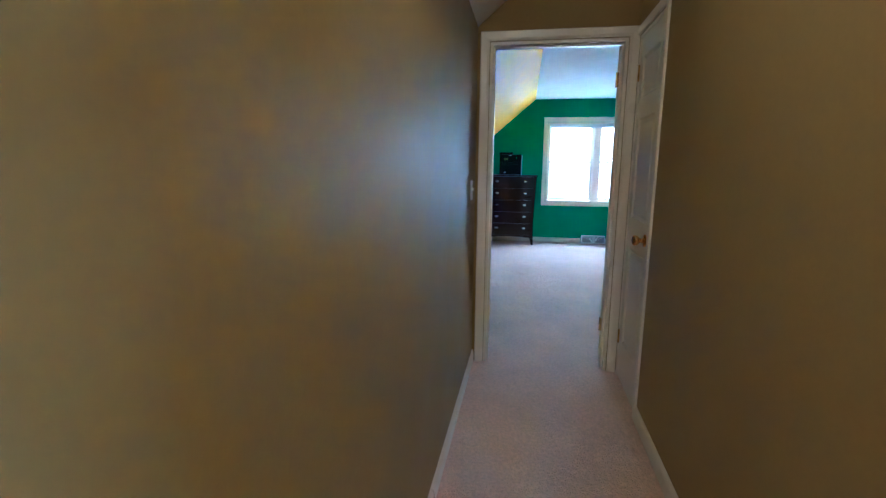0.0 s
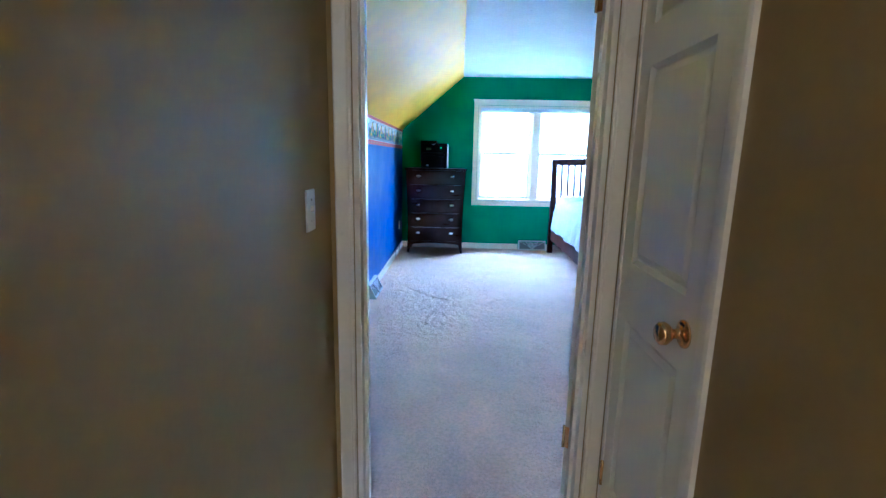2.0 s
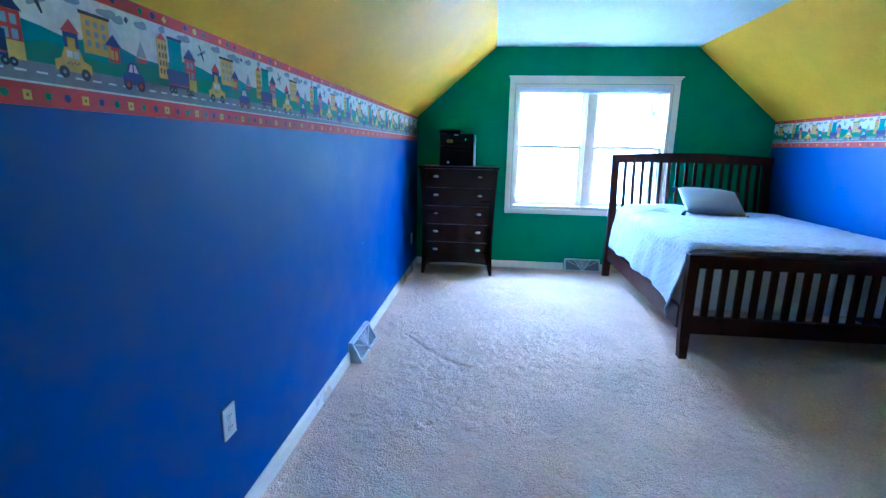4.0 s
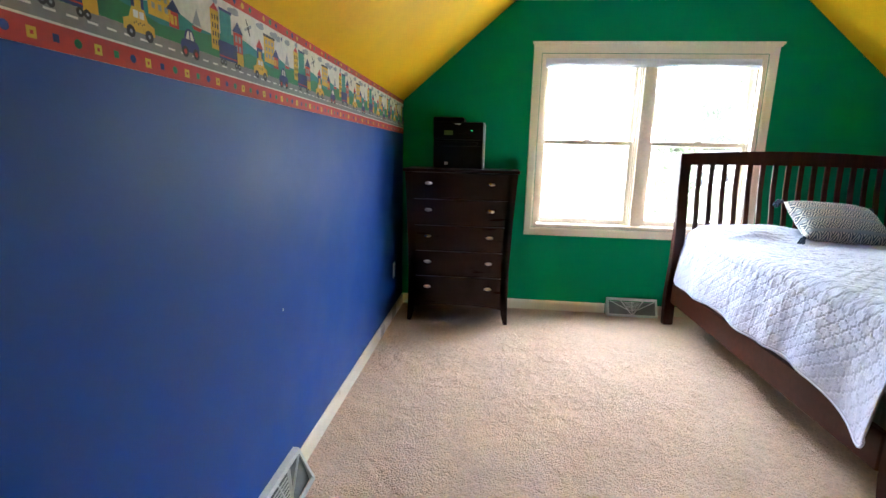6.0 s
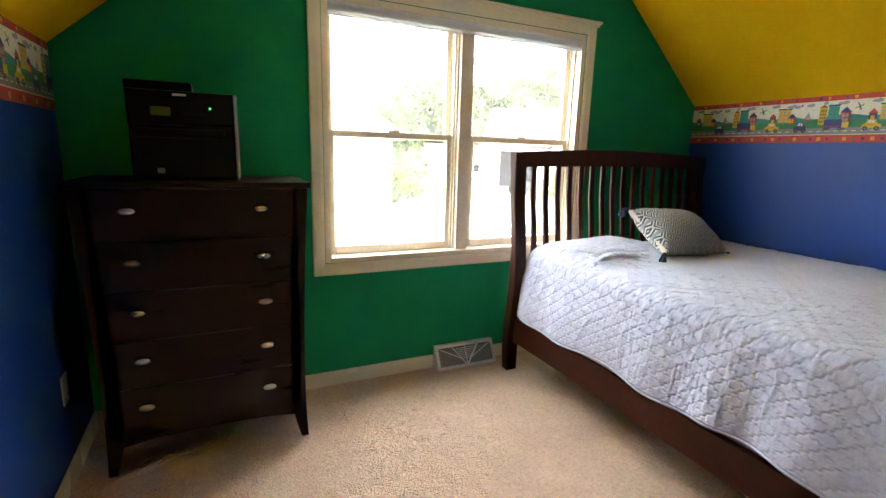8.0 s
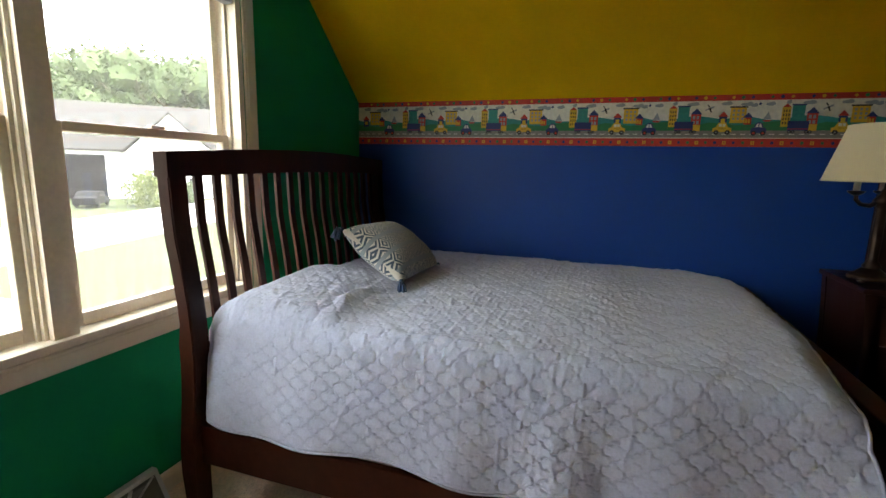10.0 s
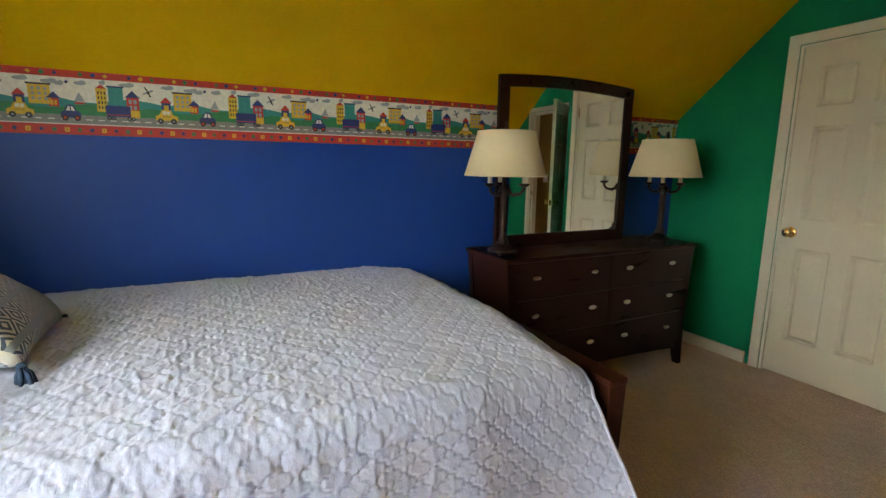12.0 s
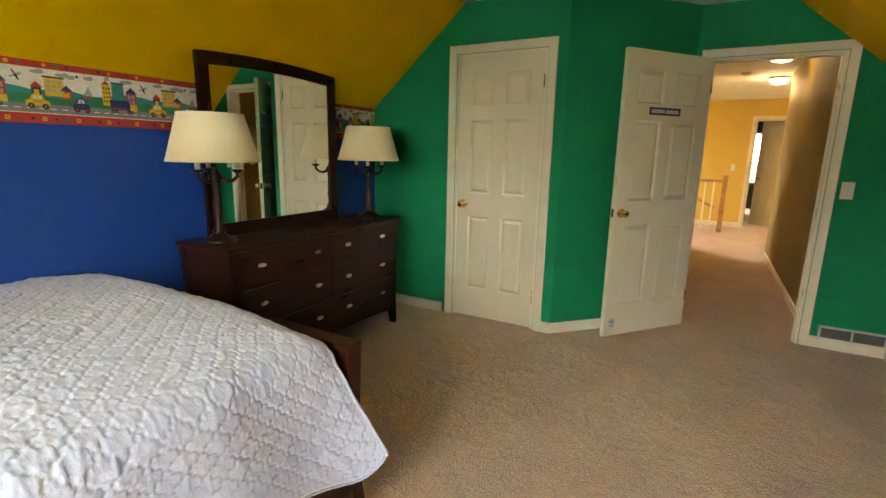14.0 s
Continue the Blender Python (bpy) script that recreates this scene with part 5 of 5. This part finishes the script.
bx(b, -0.022, 0.022, -0.0016, -0.0009, 0.008, 0.013); bx(b, -0.015, 0.015, -0.0016, -0.0009, 0.02, 0.024)
bx(b, -0.012, 0.012, -0.0016, -0.0009, -0.018, -0.012)
part("print_bars", b, SIGN, stk)
sgn.matrix_world = DOORM @ pose(0.425, 0.0355, 1.635, 0, 0, 180)
stk.matrix_world = DOORM @ pose(0.735, 0.0355, 0.095, 0, 0, 180)


b = fresh()
bx(b, DX0 + 0.0175, DX0 + 0.0195, -0.05, -0.02, 0.94, 1.0)
single("strike_plate", b, BRASS, "small brass strike plate on the door jamb", "strike plate")
b = fresh()
lathe(b, [(0.0045, 0), (0.004, 0.0012), (0.001, 0.0014)], 7, m=pose(XL, 2.944, 0.709, 0, 90) @ Matrix.Diagonal((1.3, 0.8, 1, 1)))
single("paint_chip", b, SIGNW, "tiny pale chip in the blue wall paint", "scuff mark")
# pale star flecks stuck to the ceiling
b = fresh()
rs = random.Random(9)
for k in range(46):
    sx_, sy_ = rs.uniform(KX0 + 0.1, KX1 - 0.1), rs.uniform(0.4, 5.1)
    r_ = rs.uniform(0.004, 0.009)
    lathe(b, [(r_, 0.0), (r_ * 0.9, -0.0015)], 5, c=(sx_, sy_, TOP + 0.0028))
single("ceiling_stars", b, SIGNW, "tiny pale star stickers scattered on the ceiling", "stickers", "stuff")

# ---- hall lamps, landing ----
LAMPGLASS = glow("warm_frosted_lamp_glass", (1.0, 0.72, 0.36), 1.6)


def ceiling_lamp(x, y, power, r=0.13):
    t = thing("ceiling_lamp", "lit flush ceiling lamp with frosted glass and a brass rim", "lamp", group="hall ceiling lamps")
    bm = fresh()
    lathe(bm, [(r * 0.55, 0), (r * 0.95, -0.004), (r, -0.018), (r * 0.9, -0.024)], 28)
    part("rim", bm, BRASS, t)
    bm = fresh()
    lathe(bm, [(r * 0.88, -0.02), (r * 0.86, -0.05), (r * 0.62, -0.078), (r * 0.3, -0.09), (0.002, -0.093)], 28)
    part("glass_bowl", bm, LAMPGLASS, t, "glowing frosted glass bowl")
    t.location = (x, y, TOP)
    ld = bpy.data.lights.new("lamp_bulb", "POINT")
    ld.energy, ld.color, ld.shadow_soft_size = power, (1.0, 0.66, 0.32), 0.1
    lo = new("lamp_bulb", ld)
    lo.location = (x, y, TOP - 0.16)
    return t


ceiling_lamp(0.573, -2.14, 0.085)
ceiling_lamp(0.42, -3.95, 1.4)
b = fresh()
lathe(b, [(0.06, 0), (0.062, -0.02), (0.05, -0.032), (0.001, -0.034)], 20)
sd = single("smoke_detector", b, PLATE, "round ivory smoke detector on the hall ceiling", "detector")
sd.location = (0.83, -3.4, TOP + 0.003)

rail = thing("stair_railing", "honey oak stair railing with a square newel post", "railing")
b = fresh()
bx(b, 0.80, 0.88, -5.78, -5.70, 0, 1.0, 0.008)
bx(b, 0.79, 0.89, -5.79, -5.69, 1.0, 1.03, 0.008)
part("newel_post", b, OAK, rail)
b = fresh()
bx(b, 0.88, 3.4, -5.77, -5.71, 0.90, 0.95, 0.012)
part("handrail", b, OAK, rail)
for i in range(18):
    b = fresh()
    bx(b, 0.99 + i * 0.135, 1.02 + i * 0.135, -5.755, -5.725, 0.0, 0.905)
    part("baluster", b, TRIM, rail)
b = fresh()
beam(b, (0.95, -6.66, 0.35), (2.3, -6.66, 1.1), 0.05, 0.05, 0.01)
single("wall_handrail", b, OAK, "oak handrail sloping along the landing wall", "handrail")

# window added out of view, to let daylight onto the landing
sw_ = thing("window_added_daylight", "unseen white window added to light the landing", "window", kind="structure")
b = fresh()
for y_, yy_, z_, zz_ in ((-6.4, -6.35, 0.8, 2.2), (-4.45, -4.4, 0.8, 2.2), (-6.35, -4.45, 0.8, 0.85), (-6.35, -4.45, 2.15, 2.2), (-5.43, -5.37, 0.85, 2.15)):
    bx(b, 4.22, 4.28, y_, yy_, z_, zz_)
part("window_frame", b, VINYL, sw_)
b = fresh()
bx(b, 4.248, 4.252, -6.36, -4.44, 0.84, 2.16)
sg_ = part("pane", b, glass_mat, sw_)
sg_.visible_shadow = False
# far bedroom window
fw_ = thing("window_far", "bright white window of the far bedroom", "window", kind="structure")
b = fresh()
for q in ((wx0, wx0 + 0.04, 0.65, 2.0), (wx1 - 0.04, wx1, 0.65, 2.0), (wx0 + 0.04, wx1 - 0.04, 0.65, 0.7), (wx0 + 0.04, wx1 - 0.04, 1.95, 2.0), (wx0 + 0.04, wx1 - 0.04, 1.3, 1.34)):
    bx(b, q[0], q[1], -11.08, -11.03, q[2], q[3])
part("window_frame", b, VINYL, fw_)
b = fresh()
bx(b, wx0 + 0.03, wx1 - 0.03, -11.057, -11.053, 0.69, 1.96)
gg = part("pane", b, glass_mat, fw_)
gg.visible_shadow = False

# ---- outside ----
GRASS = mat("sunlit_lawn_grass", (0.042, 0.055, 0.010), 0.9, var=0.3, scale=0.3, fine=6, bump=0.5, bump_scale=20, var2=0.25, dist=0.03)
DRIVE = mat("pale_concrete_drive", (0.45, 0.43, 0.40), 0.85, var=0.1, scale=0.5, fine=8, bump=0.1)
ROOFM = mat("grey_shingle_roof", (0.05, 0.045, 0.042), 0.9, var=0.15, scale=1.5, fine=8, bump=0.2)
SIDING = mat("white_siding", (0.72, 0.71, 0.68), 0.6, var=0.05, bump=0.1)
LEAF = mat("summer_foliage", (0.062, 0.09, 0.028), 0.7, var=0.4, scale=0.6, fine=6, bump=0, var2=0.3)
LEAFY = mat("yellow_green_foliage", (0.10, 0.12, 0.025), 0.7, var=0.3, scale=1.5, fine=8, bump=0, var2=0.3)
BARK = mat("grey_brown_bark", (0.10, 0.075, 0.05), 0.9, var=0.3, bump=0.4, bump_scale=12, dist=0.02)
GZ = -3.0
b = fresh()
bmesh.ops.create_grid(b, x_segments=4, y_segments=4, size=600, matrix=Matrix.Translation((0, 0, GZ)))
structure("ground", b, GRASS, "mown lawn reaching out to the trees", "lawn")
b = fresh()
prism(b, [(-60, 26), (14, 26), (60, 39), (60, 50), (12, 35), (-60, 35)], "z", GZ + 0.002, GZ + 0.03)
structure("road", b, DRIVE, "pale concrete road across the lawn", "road")
b = fresh()
prism(b, [(4, 5.6), (9, 5.6), (10, 26.2), (2, 26.2)], "z", GZ + 0.002, GZ + 0.028)
structure("driveway", b, DRIVE, "pale concrete driveway below the window", "driveway")


def foliage(bm, c, rx, rz, count, leaf, rng):
    for k in range(count):
        while True:
            p = Vector((rng.uniform(-1, 1), rng.uniform(-1, 1), rng.uniform(-1, 1)))
            if 0.25 < p.length < 1:
                break
        p = p.normalized() * p.length ** 0.5
        lump = 1 + 0.25 * noise.noise(p * 2.3 + Vector(c) * 0.37)
        q = Vector(c) + Vector((p.x * rx, p.y * rx, p.z * rz)) * lump
        a = Vector((rng.gauss(0, 1), rng.gauss(0, 1), rng.gauss(0, 1))).normalized()
        s = a.orthogonal().normalized()
        u = a.cross(s)
        L = leaf * rng.uniform(0.6, 1.4)
        v = [bm.verts.new(q + w) for w in (s * L, u * L * 0.55, -s * L, -u * L * 0.55)]
        bm.faces.new(v)


def tree(x, y, h, r, seed, material=None, trunk=True, label="broad leafy summer tree beyond the lawn"):
    rng = random.Random(seed)
    t = thing("tree", label, "tree", (x, y, GZ))
    bm = fresh()
    tube(bm, [(0, 0, -0.1), (0.1, 0.05, h * 0.25), (0.0, 0.15, h * 0.55), (0.1, 0.1, h * 0.8)], [r * 0.09, r * 0.07, r * 0.05, r * 0.02], 9)
    for k in range(6):
        a = rng.uniform(0, 6.28)
        z = h * rng.uniform(0.3, 0.6)
        tube(bm, [(0, 0.08, z), (r * 0.35 * math.cos(a), r * 0.35 * math.sin(a), z + h * 0.12), (r * 0.65 * math.cos(a), r * 0.65 * math.sin(a), z + h * 0.2)], [r * 0.04, r * 0.025, r * 0.01], 6)
    part("trunk", bm, BARK, t)
    bm = fresh()
    for k in range(9):
        a = rng.uniform(0, 6.28)
        rr = r * rng.uniform(0.1, 0.55)
        cc, fr_x, fr_z = (rr * math.cos(a), rr * math.sin(a), h * rng.uniform(0.14, 0.84)), r * rng.uniform(0.42, 0.62), h * rng.uniform(0.14, 0.22)
        foliage(bm, cc, fr_x, fr_z, 420, 0.032 * h ** 0.75 + 0.05, rng)
        lump_ = bmesh.ops.create_icosphere(bm, subdivisions=2, radius=1)["verts"]
        for v in lump_:
            p = v.co.copy()
            q = p * (0.72 + 0.35 * noise.noise(p * 2.1 + Vector(cc)))
            v.co = Vector(cc) + Vector((q.x * fr_x, q.y * fr_x, q.z * fr_z))
    part("crown", bm, material or LEAF, t)
    return t


def bush(x, y, r, h, seed, material, label):
    rng = random.Random(seed)
    bm = fresh()
    for k in range(6):
        a = rng.uniform(0, 6.28)
        foliage(bm, (r * 0.4 * math.cos(a), r * 0.4 * math.sin(a), h * rng.uniform(0.35, 0.6)), r * 0.62, h * 0.42, 380, 0.14, rng)
    for k in range(5):
        tube(bm, [(0, 0, -0.05), (r * 0.4 * math.cos(k * 1.3), r * 0.4 * math.sin(k * 1.3), h * 0.5)], 0.03, 5)
    ob = single("bush", bm, material, label, "bush")
    ob.location = (x, y, GZ)
    return ob


rt = random.Random(11)
for i in range(40):
    ang = radians(22 + i * 1.25 + rt.uniform(-0.6, 0.6))
    dist = rt.uniform(92, 118)
    tree(dist * math.sin(ang), 5 + dist * math.cos(ang), rt.uniform(19, 25), rt.uniform(7.5, 10), 100 + i)
tree(22, 60, 13, 3.6, 300, label="tall narrow tree across the road")
tree(15.5, 42, 3.4, 1.6, 301, LEAFY, label="small ornamental tree in the front garden")
bush(33.5, 43.5, 2.2, 3.6, 21, LEAFY, "large yellow-green bush across the road")
bush(37.6, 43.5, 1.7, 2.2, 22, LEAF, "round dark green bush across the road")
bush(13.6, 41.5, 1.0, 1.3, 23, LEAF, "low green bush in the front garden")
bush(18, 55, 2.2, 3.4, 24, LEAFY, "leafy bush across the road")


def house(x, y, w, d, wall_h, roof_h, turn, label, openings=True, shingle=None):
    t = thing("house", label, "house", (x, y, GZ))
    bm = fresh()
    bx(bm, -w / 2, w / 2, -d / 2, d / 2, 0, wall_h)
    prism(bm, [(-w * 0.16, wall_h), (w * 0.16, wall_h), (0, wall_h + roof_h * 0.78)], "y", -d / 2 - 1.2, -d / 2 + 0.5)
    bx(bm, -w * 0.16, w * 0.16, -d / 2 - 1.2, -d / 2, 0, wall_h)
    part("wall", bm, SIDING, t)
    bm = fresh()
    o = 0.5
    prism(bm, [(-d / 2 - o, wall_h - 0.1), (0, wall_h + roof_h), (d / 2 + o, wall_h - 0.1), (d / 2 + o, wall_h + 0.1), (0, wall_h + roof_h + 0.2), (-d / 2 - o, wall_h + 0.1)], "x", -w / 2 - o, w / 2 + o)
    prism(bm, [(-w * 0.16 - o, wall_h - 0.25), (0, wall_h + roof_h * 0.78), (w * 0.16 + o, wall_h - 0.25), (w * 0.16 + o, wall_h - 0.05), (0, wall_h + roof_h * 0.78 + 0.2), (-w * 0.16 - o, wall_h - 0.05)], "y", -d / 2 - 1.7, 0)
    part("roof", bm, shingle or ROOFM, t)
    if openings:
        # dark panel on the wall, coloured as the shaded inside of a garage
        bm = fresh()
        bx(bm, -w * 0.42, -w * 0.24, -d / 2 - 0.04, -d / 2 + 0.1, 0.05, wall_h - 0.5)
        part("garage_shade_panel", bm, DARKP, t, "dark panel coloured as a shaded garage")
        for xx in (-0.08, 0.08, 0.24, 0.38):
            bm = fresh()
            yy = -d / 2 - (1.22 if abs(xx) < 0.16 else 0.03)
            bx(bm, xx * w - 0.5, xx * w + 0.5, yy, yy + 0.06, 1.0, 2.3)
            part("window", bm, DARKP, t)
    t.rotation_euler = (0, 0, radians(turn))
    return t


house(46, 54, 26, 10, 5.2, 5.2, -42, "low white house with a grey shingled roof and gable")
house(40, 84, 18, 9, 2.9, 2.8, -20, "low pale house with a grey shingled roof")


def parked_car(x, y, turn):
    t = thing("car", "dark grey parked saloon car in front of the house", "car", (x, y, GZ))
    bm = fresh()
    prism(bm, [(-2.2, 0.3), (2.2, 0.3), (2.25, 0.7), (1.9, 0.85), (1.0, 0.95), (0.45, 1.4), (-0.9, 1.42), (-1.6, 1.0), (-2.2, 0.9)], "y", -0.85, 0.85)
    bmesh.ops.bevel(bm, geom=bm.edges[:], offset=0.06, segments=2, affect="EDGES")
    part("body", bm, DARKP, t)
    bm = fresh()
    prism(bm, [(0.85, 0.98), (0.4, 1.33), (-0.85, 1.35), (-1.35, 1.0)], "y", -0.87, 0.87)
    part("side_glass", bm, BLACKP, t)
    for wx in (-1.35, 1.35):
        for wy in (-0.86, 0.7):
            bm = fresh()
            lathe(bm, [(0.2, 0), (0.31, 0.01), (0.33, 0.08), (0.31, 0.15), (0.2, 0.16)], 18, m=pose(wx, wy + 0.16, 0.33, 90))
            part("wheel", bm, BLACKP, t)
    t.rotation_euler = (0, 0, radians(turn))


parked_car(31, 47, 40)
house(3.0, 46, 19, 15, 5.2, 3.6, 4, "white-sided house close by with a shallow gable roof", False, DRIVE)
